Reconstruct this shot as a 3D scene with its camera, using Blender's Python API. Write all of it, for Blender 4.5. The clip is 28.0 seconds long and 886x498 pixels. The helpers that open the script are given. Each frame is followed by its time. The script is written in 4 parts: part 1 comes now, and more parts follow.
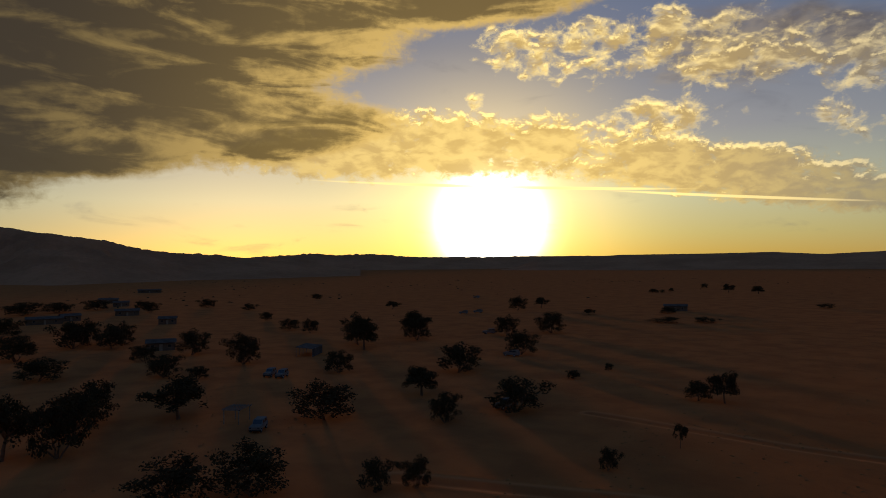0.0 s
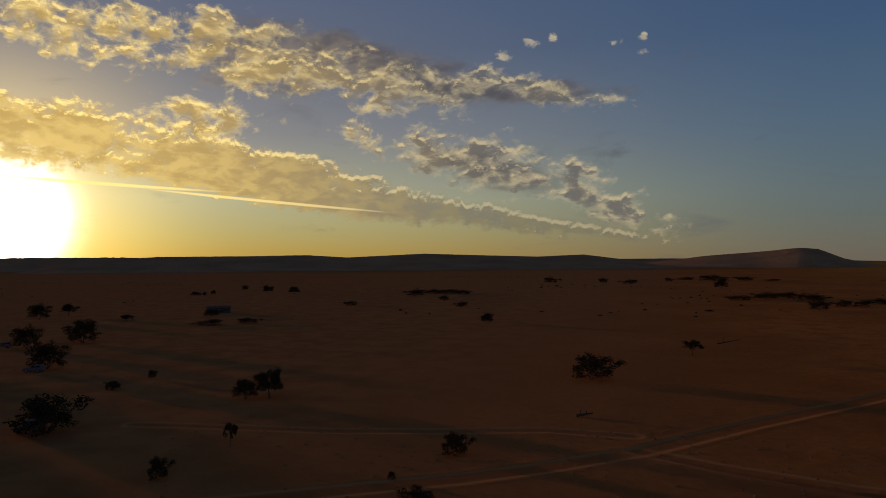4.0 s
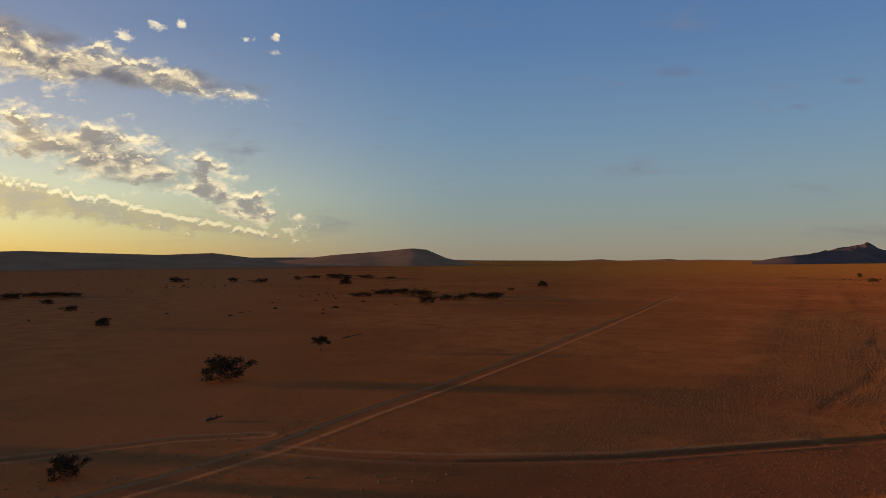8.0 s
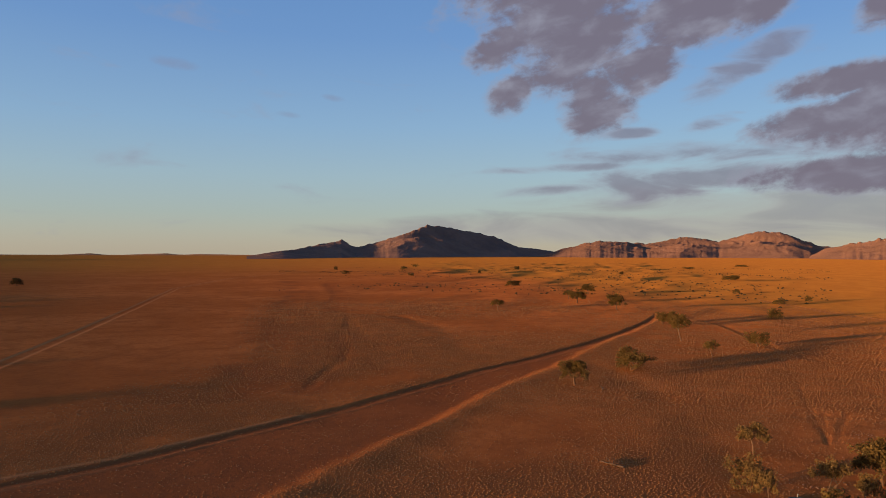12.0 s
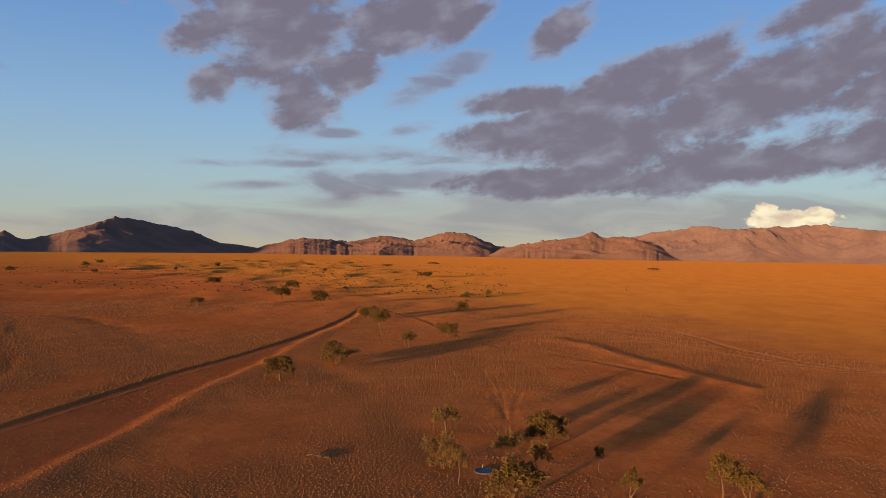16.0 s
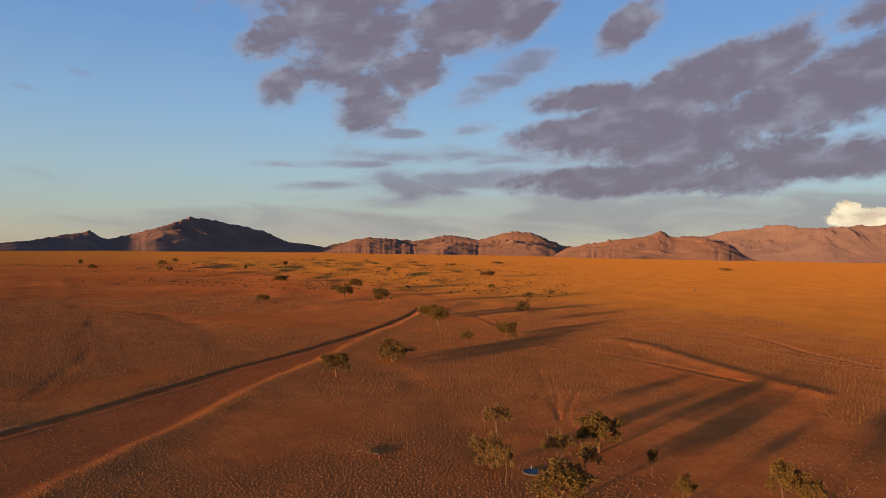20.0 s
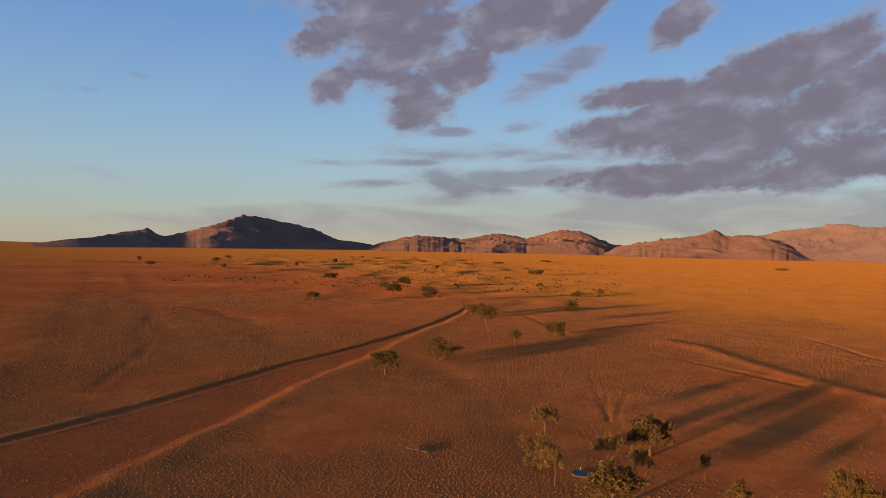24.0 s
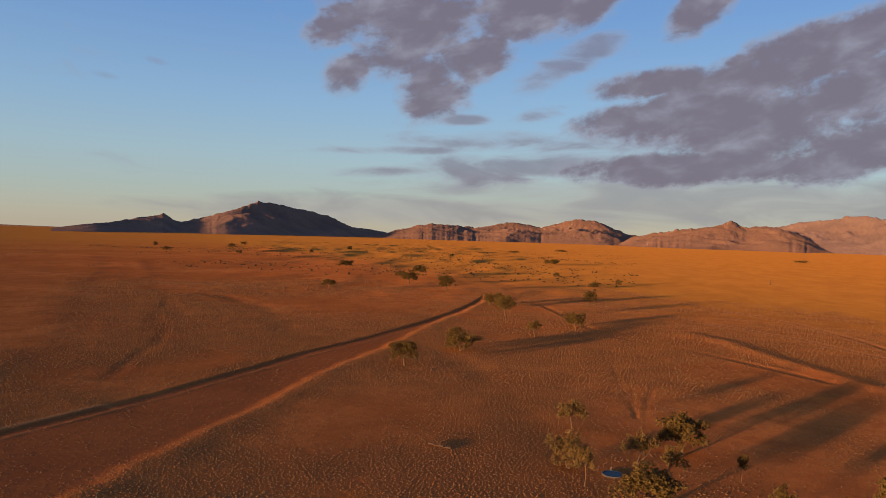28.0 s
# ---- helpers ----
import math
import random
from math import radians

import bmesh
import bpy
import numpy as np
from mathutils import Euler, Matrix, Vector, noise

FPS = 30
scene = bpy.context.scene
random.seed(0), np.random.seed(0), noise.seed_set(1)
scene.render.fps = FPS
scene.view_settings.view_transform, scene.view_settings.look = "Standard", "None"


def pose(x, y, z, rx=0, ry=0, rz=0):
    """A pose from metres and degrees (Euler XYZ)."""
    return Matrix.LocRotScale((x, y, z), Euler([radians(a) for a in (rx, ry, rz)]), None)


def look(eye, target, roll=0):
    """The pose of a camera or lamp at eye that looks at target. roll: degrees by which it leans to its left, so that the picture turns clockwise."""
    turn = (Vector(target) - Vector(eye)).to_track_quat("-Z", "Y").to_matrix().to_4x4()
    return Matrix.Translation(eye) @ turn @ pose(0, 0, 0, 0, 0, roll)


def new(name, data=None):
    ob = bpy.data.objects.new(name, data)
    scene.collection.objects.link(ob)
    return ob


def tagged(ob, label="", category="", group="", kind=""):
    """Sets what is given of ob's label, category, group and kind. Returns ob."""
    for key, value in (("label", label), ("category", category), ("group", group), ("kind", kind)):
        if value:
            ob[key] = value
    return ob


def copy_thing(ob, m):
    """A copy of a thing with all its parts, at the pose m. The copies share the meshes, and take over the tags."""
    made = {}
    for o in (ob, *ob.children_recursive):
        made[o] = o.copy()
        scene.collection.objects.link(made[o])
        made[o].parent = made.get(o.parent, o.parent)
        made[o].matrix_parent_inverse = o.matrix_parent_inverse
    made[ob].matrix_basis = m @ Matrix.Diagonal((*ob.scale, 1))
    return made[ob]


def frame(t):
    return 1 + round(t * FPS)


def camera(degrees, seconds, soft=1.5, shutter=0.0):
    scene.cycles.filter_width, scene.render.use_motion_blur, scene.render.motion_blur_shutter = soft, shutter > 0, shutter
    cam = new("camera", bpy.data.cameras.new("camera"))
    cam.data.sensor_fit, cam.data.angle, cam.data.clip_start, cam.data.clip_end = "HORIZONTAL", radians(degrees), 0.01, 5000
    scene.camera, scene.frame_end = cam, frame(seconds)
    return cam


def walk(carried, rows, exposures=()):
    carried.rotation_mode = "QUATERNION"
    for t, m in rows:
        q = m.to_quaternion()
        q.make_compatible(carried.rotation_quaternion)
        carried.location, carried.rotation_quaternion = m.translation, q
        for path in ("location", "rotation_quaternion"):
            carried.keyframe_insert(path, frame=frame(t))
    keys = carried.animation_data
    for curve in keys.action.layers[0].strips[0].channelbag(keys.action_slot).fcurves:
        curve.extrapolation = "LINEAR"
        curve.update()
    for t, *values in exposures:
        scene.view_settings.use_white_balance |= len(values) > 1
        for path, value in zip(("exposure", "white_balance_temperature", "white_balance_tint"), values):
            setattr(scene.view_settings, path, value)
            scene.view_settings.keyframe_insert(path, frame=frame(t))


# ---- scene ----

# ================= camera and its flight =================
LENS = 64.26
PATH = [
    # seconds, x, y, z, yaw, pitch, roll
    (0, 1.35, 1.70, 26.07, 41.61, 0.99, 0.58), (0.5, 0.74, 1.22, 25.83, 38.46, 1.07, 0.52), (1, 0.56, 1.04, 25.81, 34.51, 0.99, 0.25),
    (1.5, 0.29, 0.68, 25.82, 29.91, 1.01, 0.20), (2, 0.40, 0.39, 25.95, 24.39, 0.97, 0.15), (2.5, 0.54, 0.05, 26.04, 18.86, 0.95, 0.18),
    (3, 0.66, -0.06, 26.09, 13.51, 0.95, 0.25), (3.5, 0.44, -0.15, 26.08, 9.16, 0.91, 0.35), (5.5, 0.33, -0.10, 26.14, -5.36, 0.83, 0.23),
    (6, 0.24, -0.08, 26.13, -9.74, 0.79, 0.21), (6.5, 0.10, -0.16, 26.14, -13.13, 0.76, 0.18), (7, 0.07, -0.29, 26.19, -16.49, 0.74, 0.16),
    (7.5, -0.06, -0.27, 26.23, -19.82, 0.70, 0.11), (8, -0.07, -0.46, 26.24, -23.85, 0.64, 0.15), (8.5, -0.33, -0.64, 26.25, -28.66, 0.61, 0.09),
    (9, -0.30, -0.66, 26.42, -34.19, 0.54, 0.05), (9.5, -0.43, -0.67, 26.49, -39.41, 0.49, 0.03), (10, -0.62, -0.85, 26.33, -45.29, 0.47, -0.01),
    (10.5, -0.81, -0.80, 26.14, -51.92, 0.45, -0.02), (11, -0.86, -0.79, 26.12, -58.09, 0.37, -0.07), (11.5, -0.67, -0.62, 26.11, -60.75, 0.29, -0.17),
    (13.5, -0.25, -0.15, 26.15, -74.23, 0.10, -0.51), (14, 0.00, 0.00, 26.00, -78.91, 0.14, -0.78), (14.5, -0.12, 0.08, 25.92, -82.19, 0.17, -0.82),
    (15, -0.37, 0.07, 25.92, -84.94, 0.20, -0.87), (15.5, -0.56, 0.21, 25.87, -86.54, 0.23, -0.93), (16, -0.73, 0.28, 25.83, -86.78, 0.20, -0.96),
    (16.5, -0.68, 0.23, 25.80, -86.31, 0.15, -1.00), (17, -0.64, 0.24, 25.70, -85.55, 0.11, -1.05), (17.5, -0.60, 0.23, 25.71, -84.73, 0.05, -1.01),
    (18, -0.60, 0.15, 25.64, -84.01, 0.00, -0.72), (18.5, -0.40, -0.27, 25.67, -83.38, -0.10, -0.59), (19, -0.16, -1.01, 25.66, -82.74, -0.10, -0.71),
    (19.5, 0.06, -1.53, 25.63, -82.18, 0.02, -0.85), (20, -0.02, -1.63, 25.65, -81.53, 0.07, -1.03), (20.5, -0.16, -1.67, 25.58, -80.97, 0.08, -1.07),
    (21, -0.32, -1.68, 25.61, -80.46, 0.00, -1.13), (21.5, -0.31, -1.65, 25.63, -79.98, -0.03, -1.21), (23.5, 0.02, -1.45, 25.78, -78.02, -0.18, -1.31),
    (24, -0.27, -1.50, 25.81, -77.64, -0.16, -1.29), (24.5, -0.74, -1.58, 25.80, -77.39, -0.27, -1.35), (25, -1.06, -1.56, 25.74, -76.92, -0.43, -1.57),
    (25.5, -1.19, -1.44, 25.77, -76.38, -0.61, -1.78), (26, -1.15, -1.29, 25.79, -75.87, -0.77, -1.78), (26.5, -0.58, -0.95, 25.78, -75.50, -0.90, -1.85),
    (27, 0.30, -0.51, 25.76, -75.65, -1.02, -1.88), (27.5, 1.44, 0.02, 25.76, -76.12, -1.09, -1.88), (28, 2.68, 0.67, 25.88, -76.51, -1.14, -1.87),
]
EXPOSURES = [(0, 1.35), (2, 1.1), (3.5, 0.98), (5.5, 1.55), (7, 1.92), (8, 2.14), (9.5, 2.45), (11, 2.65), (14, 2.77), (28, 2.77)]
cam = camera(LENS, 28.0, soft=0.9)
walk(cam, [(t, pose(x, y, z, 90 + p, r, w)) for t, x, y, z, w, p, r in PATH], EXPOSURES)

# ================= sun and sky =================
SUN_AZ, SUN_EL = -57.5, 3.2          # degrees clockwise from +y, degrees above the horizon
SUN_DIR = Vector((math.sin(radians(SUN_AZ)) * math.cos(radians(SUN_EL)), math.cos(radians(SUN_AZ)) * math.cos(radians(SUN_EL)), math.sin(radians(SUN_EL))))
sun = new("sun", bpy.data.lights.new("sun", "SUN"))
sun.data.energy, sun.data.angle, sun.data.color = 1.12, radians(2.4), (1.0, 0.58, 0.26)
sun.matrix_world = look(SUN_DIR * 100, (0, 0, 0))


class Wire:
    """A number or vector flowing through a node tree, with arithmetic."""

    def __init__(self, tree, socket):
        self.tree, self.socket = tree, socket

    def op(self, kind, *others, clamp=False):
        node = self.tree.nodes.new("ShaderNodeMath")
        node.operation, node.use_clamp = kind, clamp
        for place, value in zip(node.inputs, (self, *others)):
            if isinstance(value, Wire):
                self.tree.links.new(value.socket, place)
            else:
                place.default_value = value
        return Wire(self.tree, node.outputs[0])

    def __add__(self, o): return self.op("ADD", o)
    def __sub__(self, o): return self.op("SUBTRACT", o)
    def __mul__(self, o): return self.op("MULTIPLY", o)
    def __truediv__(self, o): return self.op("DIVIDE", o)
    def top(self, o): return self.op("MAXIMUM", o)
    def low(self, o): return self.op("MINIMUM", o)
    def power(self, o): return self.op("POWER", o)

    def step(self, a, b):
        """0 below a, 1 above b, smooth between (a may be the greater)."""
        node = self.tree.nodes.new("ShaderNodeMapRange")
        node.interpolation_type = "SMOOTHSTEP"
        self.tree.links.new(self.socket, node.inputs[0])
        lo, hi, u, v = (a, b, 0.0, 1.0) if a < b else (b, a, 1.0, 0.0)
        for k, value in zip((1, 2, 3, 4), (lo, hi, u, v)):
            node.inputs[k].default_value = value
        return Wire(self.tree, node.outputs[0])

    def ramp(self, stops):
        node = self.tree.nodes.new("ShaderNodeValToRGB")
        self.tree.links.new(self.socket, node.inputs[0])
        els = node.color_ramp.elements
        while len(els) < len(stops):
            els.new(0.5)
        for e, (p, c) in zip(els, stops):
            e.position, e.color = p, (*c, 1)
        return Wire(self.tree, node.outputs[0])


def vec(tree, x, y, z=0.0):
    node = tree.nodes.new("ShaderNodeCombineXYZ")
    for place, value in zip(node.inputs, (x, y, z)):
        if isinstance(value, Wire):
            tree.links.new(value.socket, place)
        else:
            place.default_value = value
    return Wire(tree, node.outputs[0])


def fbm(tree, where, scale, detail=5.0, rough=0.55, warp=0.0):
    node = tree.nodes.new("ShaderNodeTexNoise")
    if where is not None:
        tree.links.new(where.socket, node.inputs["Vector"])
    node.inputs["Scale"].default_value, node.inputs["Detail"].default_value = scale, detail
    node.inputs["Roughness"].default_value, node.inputs["Distortion"].default_value = rough, warp
    return Wire(tree, node.outputs[0])


def blend(tree, how, a, b, mode="MIX"):
    node = tree.nodes.new("ShaderNodeMix")
    node.data_type, node.blend_type = "RGBA", mode
    for place, value in zip((node.inputs[0], node.inputs[6], node.inputs[7]), (how, a, b)):
        if isinstance(value, Wire):
            tree.links.new(value.socket, place)
        elif isinstance(value, tuple):
            place.default_value = (*value, 1)
        else:
            place.default_value = value
    return Wire(tree, node.outputs[2])


SKY = 0.156         # strength of the sky
world = bpy.data.worlds.new("world")
scene.world = world
world.use_nodes = True
wt = world.node_tree
wt.nodes.clear()
coord = wt.nodes.new("ShaderNodeTexCoord")
sep = wt.nodes.new("ShaderNodeSeparateXYZ")
wt.links.new(coord.outputs["Generated"], sep.inputs[0])
dx, dy, dz = (Wire(wt, s) for s in sep.outputs)
az = dx.op("ARCTAN2", dy) * 57.29578
el = dz.op("ARCSINE") * 57.29578
nishita = wt.nodes.new("ShaderNodeTexSky")
nishita.sky_type, nishita.sun_disc = "NISHITA", False
nishita.sun_elevation, nishita.sun_rotation = radians(SUN_EL), radians(SUN_AZ)
nishita.altitude, nishita.air_density, nishita.dust_density, nishita.ozone_density = 1000.0, 1.0, 1.2, 2.0
air = Wire(wt, nishita.outputs[0])

# angle from the glare round the sun, in degrees
GLARE = Vector((math.sin(radians(-37.7)) * math.cos(radians(3.1)), math.cos(radians(-37.7)) * math.cos(radians(3.1)), math.sin(radians(3.1))))
facing = dx * GLARE.x + dy * GLARE.y + dz * GLARE.z
off_sun = facing.low(1.0).top(-1.0).op("ARCCOSINE") * 57.29578


def ellipses(rows, lift=0.0):
    """A field that is 1 in the middle of the nearest ellipse and falls through 0 at its rim: centre, half axes and lean in degrees. lift: look that many degrees higher."""
    tree = bpy.data.node_groups.new("ellipses", "ShaderNodeTree")
    for name in ("bearing", "height"):
        tree.interface.new_socket(name, in_out="INPUT", socket_type="NodeSocketFloat")
    tree.interface.new_socket("field", in_out="OUTPUT", socket_type="NodeSocketFloat")
    entry, leave = tree.nodes.new("NodeGroupInput"), tree.nodes.new("NodeGroupOutput")
    bearing, height, best = Wire(tree, entry.outputs[0]), Wire(tree, entry.outputs[1]), None
    for a0, e0, ra, rb, lean in rows:
        c, s = math.cos(radians(lean)), math.sin(radians(lean))
        u, v = bearing - a0, height - (e0 - lift)
        p = u * (c / ra) + v * (s / ra)
        q = v * (c / rb) - u * (s / rb)
        f = (p * p + q * q) * -1.0 + 1.0
        best = f if best is None else best.top(f)
    tree.links.new(best.top(-5.0).socket, leave.inputs[0])
    node = wt.nodes.new("ShaderNodeGroup")
    node.node_tree = tree
    wt.links.new(az.socket, node.inputs[0])
    wt.links.new(el.socket, node.inputs[1])
    return Wire(wt, node.outputs[0])


DECK = [(-68.5, 15.6, 15.4, 6.5, 7), (-76.9, 11.9, 12.3, 6.6, 7), (-57.8, 17.4, 14.9, 4.5, 12), (-39.7, 20.3, 10.7, 1.8, 4), (-62, 11.4, 12.2, 3.4, 0),
        (-69.6, 8, 9, 1.6, 4), (-55.2, 10.2, 8.7, 2, 7), (-86, 14, 14, 8, 12), (-65, 24, 30, 7, 8)]
BAND = [(-49, 8.6, 9.9, 1.8, 1), (-39.9, 9.4, 15.2, 2.3, -4), (-21, 7.2, 12.2, 1.7, -9), (-19.6, 5.8, 13.7, 1.3, -9), (-7.3, 4.4, 11.4, 1, -10), (3.3, 2.8, 7.6, 0.5, -10)]
PUFFS = [(-35.2, 16.8, 3.2, 1.7, -3), (-28.9, 16.4, 3.3, 2.3, -4), (-23.4, 11.4, 3.7, 1.7, -4), (-21.7, 17.2, 3.7, 1.8, -6), (-28.1, 10.8, 2.2, 1, -3),
         (-38.9, 12.8, 0.7, 0.7, -1), (-16.4, 14.9, 9.2, 2.1, -9), (-9, 12.7, 5, 1.2, -1), (-0.1, 13.7, 7.8, 1.1, -9), (-6.3, 9.1, 3.2, 2, -2),
         (-0.1, 7.4, 7, 2.2, -17), (7, 4.7, 5.2, 1.5, -22), (10.5, 3.3, 2.6, 0.5, -8), (-12.7, 9.9, 1.8, 1.1, 0), (-11.1, 9, 1.2, 1.1, 0)]
TUFTS = [(-0.5, 16.2, 0.8, 0.5, -4), (3.4, 17.3, 0.5, 0.4, -5), (10.5, 15.8, 0.5, 0.3, -7), (8.5, 16.7, 0.6, 0.3, -6), (10.5, 16.9, 0.4, 0.4, -7), (1.7, 16.9, 1.3, 0.4, -5)]
GREY = [(73.7, 17.0, 5.6, 4.0, 4), (72.3, 20.4, 6.6, 2.7, 5), (75.1, 12.2, 2.4, 2.5, 3), (68.2, 12.4, 1.9, 1.4, 43), (68.1, 16.2, 2.6, 1.4, 24), (78.1, 14.1, 2.7, 1.6, 21),
        (82.2, 17.7, 5.0, 1.7, 11), (85.8, 19.4, 3.7, 2.4, 1), (96.3, 17.5, 2.5, 1.3, 37), (102.9, 13.1, 5.6, 1.9, 19), (96.4, 10.0, 5.2, 1.9, 14), (91.4, 12.0, 3.6, 0.9, 7),
        (91.0, 9.4, 3.9, 1.1, 5), (107.1, 10.6, 7.2, 2.0, 9), (112.9, 12.6, 5.2, 2.2, 11), (116.8, 14.5, 3.2, 2.1, 27), (114.6, 17.0, 3.7, 1.0, 13), (100.9, 8.1, 7.9, 2.0, -2),
        (96.1, 5.8, 7.8, 1.2, 4), (103.0, 5.9, 4.5, 1.2, -1), (109.9, 7.0, 6.9, 1.4, 4), (116.9, 8.0, 3.6, 1.7, 5), (118.2, 11.3, 2.6, 1.7, 5), (121.1, 12.7, 3.5, 4.0, 4),
        (122.7, 8.5, 3.4, 2.6, 1), (140, 14, 18, 6, 10), (80, 24, 14, 3.4, 10)]
SHELF = [(82.8, 5.8, 8.2, 1.1, 5), (84.7, 7.6, 8.7, 0.8, 1), (72.6, 5.0, 3.9, 0.35, 4), (73.0, 6.7, 4.4, 0.3, 2), (86.6, 14.1, 3.4, 0.9, 27), (83.9, 9.7, 1.6, 0.5, 11), (77.8, 9.2, 1.5, 0.35, 2)]
WASH = [(-11.5, 15.5, 11.8, 1.9, -10), (2.3, 13.2, 6.4, 0.9, -3), (-19.0, 15.8, 6.3, 2.6, 2), (-6.5, 13.9, 7.0, 1.1, -5), (-1.5, 7.2, 5.0, 1.3, -14)]
WISPS = [(42.2, 14, 1.7, 0.5, -5), (54.1, 12.1, 1, 0.3, -7), (50.7, 10.7, 1, 0.3, -5)]
VEIL = [(98, 3.1, 25, 1.9, -1), (77.1, 2, 22.5, 1.3, 1), (101.8, 3.3, 7.1, 0.4, 0), (95.3, 2.1, 2.7, 0.6, 1)]
STREAK = [(-37, 5.95, 17.0, 0.16, -2.3), (-19, 4.65, 10.0, 0.14, -4.9)]
HEAP = [(112.9, 2.7, 3.1, 0.8, 0), (111.2, 3.2, 1, 0.8, 0), (114.7, 3.1, 1.1, 0.6, 0)]



def noise_at(lift=0.0):
    """The clouds' own noises: ragged, fine and smeared."""
    ragged = fbm(wt, vec(wt, az * 0.1, (el + lift) * 0.17, 0.0), 2.6, 9.0, 0.58, 0.35)
    crisp = fbm(wt, vec(wt, az * 0.1, (el + lift) * 0.13, 4.0), 9.0, 8.0, 0.62, 0.3)
    return ragged, crisp


curl, fine = noise_at()
curl_up, fine_up = noise_at(0.3)
smear = fbm(wt, vec(wt, az * 0.06 + el * 0.03, el * 0.24, 7.0), 2.0, 8.0, 0.55, 0.7)
shred = fbm(wt, vec(wt, az * 0.066 + el * 0.026, el * 0.15 - az * 0.05, 3.0), 2.2, 9.0, 0.56, 0.25)
billow = fbm(wt, vec(wt, az * 0.09 + el * 0.04, el * 0.17 - az * 0.04, 5.0), 3.2, 5.0, 0.5, 0.2)
soft = fbm(wt, vec(wt, az * 0.1, el * 0.2, 9.0), 5.0, 4.0, 0.55, 0.3)


def band_cover(c, f, lift=0.0):
    return (ellipses(BAND, lift) + (f - 0.5) * 3.4 + (c - 0.5) * 2.8).step(-0.6, 0.5)


def puff_cover(c, f, lift=0.0):
    return (ellipses(PUFFS, lift) * 0.8 + (c - 0.5) * 7.0 + (f - 0.5) * 3.6 - 0.2).step(-0.5, 1.1)


deck_field = ellipses(DECK) + (smear - 0.5) * 1.2 + (fine - 0.5) * 1.0
deck, deck_body = deck_field.step(-0.7, 0.1), deck_field.step(-0.75, 1.0)
band, puffs = band_cover(curl, fine), puff_cover(curl, fine)
band_rim = (band - band_cover(curl_up, fine_up, 0.3)).top(0.0)
puff_rim = (puffs - puff_cover(curl_up, fine_up, 0.3)).top(0.0)
tufts = (ellipses(TUFTS) + (fine - 0.5) * 6.5 - 0.2).step(0.0, 1.2)
grey = (ellipses(GREY).top(-2.0) * 0.9 + (shred - 0.5) * 4.4 + (fine - 0.5) * 1.6 + 0.35).step(-0.75, 0.85) * 0.96
shelf = (ellipses(SHELF).top(-2.2) * 0.55 + 0.2 + (smear - 0.5) * 4.4 + (shred - 0.5) * 1.6).step(-0.7, 1.0) * 0.75
wash = (ellipses(WASH).top(-2.2) * 0.9 + (smear - 0.5) * 2.4 + (shred - 0.5) * 1.8).step(-0.6, 1.0) * 0.8
wisps = (ellipses(WISPS) + (curl - 0.5) * 3.0).step(-0.2, 1.4) * 0.4
veil = (ellipses(VEIL) + (smear - 0.5) * 2.6).step(-0.6, 1.0) * 0.75
heap = (ellipses(HEAP) + (fine - 0.5) * 3.0).step(-0.15, 0.3)
streak = (ellipses(STREAK) + (smear - 0.5) * 0.8).step(0.0, 0.8)

near_sun = off_sun.step(38.0, 5.0)

# clear air: the physical sky, steadied by the evening's own colours from the horizon up
up = (el / 40.0).op("MAXIMUM", 0.0, clamp=True)
away = up.ramp([(0.0, (0.45, 0.415, 0.34)), (0.075, (0.36, 0.43, 0.43)), (0.15, (0.32, 0.44, 0.52)), (0.25, (0.245, 0.40, 0.59)), (0.42, (0.15, 0.295, 0.575)), (0.75, (0.07, 0.20, 0.50)), (1.0, (0.06, 0.17, 0.45))])
toward = up.ramp([(0.0, (1.55, 0.95, 0.14)), (0.05, (1.5, 1.2, 0.40)), (0.12, (1.5, 1.4, 0.8)), (0.25, (0.86, 0.78, 0.74)), (0.42, (0.44, 0.45, 0.58)), (0.75, (0.2, 0.35, 0.75)), (1.0, (0.1, 0.2, 0.5))])
evening = blend(wt, off_sun.step(66.0, 12.0), away, toward)
clear = blend(wt, 0.8, blend(wt, 1.0, air, (0.32, 0.32, 0.36), "MULTIPLY"), evening)
core = (off_sun * off_sun * -0.145).op("EXPONENT") * 42.0
halo = (off_sun * off_sun * -0.012).op("EXPONENT") * 2.6
glare = vec(wt, core + halo, core * 0.95 + halo * 0.68, core * 0.8 + halo * 0.14)
base = blend(wt, 1.0, clear, glare, "ADD")


def cloud(under, cover, lit, dark, edge):
    """Lay a cloud over the sky: thin rims take the light, thick middles stay dark."""
    colour = blend(wt, edge, lit, dark)
    return blend(wt, cover, under, colour)


gold = blend(wt, near_sun, (1.7, 1.4, 0.85), (4.2, 3.05, 1.0))
brown = blend(wt, near_sun, (0.46, 0.42, 0.38), (1.9, 1.25, 0.36))
amber = blend(wt, near_sun, (0.62, 0.50, 0.30), (2.6, 1.8, 0.55))
sky = cloud(base, veil, (0.37, 0.355, 0.35), (0.285, 0.275, 0.29), smear.step(0.35, 0.65))
sky = cloud(sky, heap, (1.0, 0.86, 0.58), (0.66, 0.52, 0.38), soft.step(0.35, 0.65))
sky = cloud(sky, shelf, (0.30, 0.30, 0.37), (0.20, 0.185, 0.24), (shelf + (soft - 0.5) * 0.6).step(0.2, 0.9))
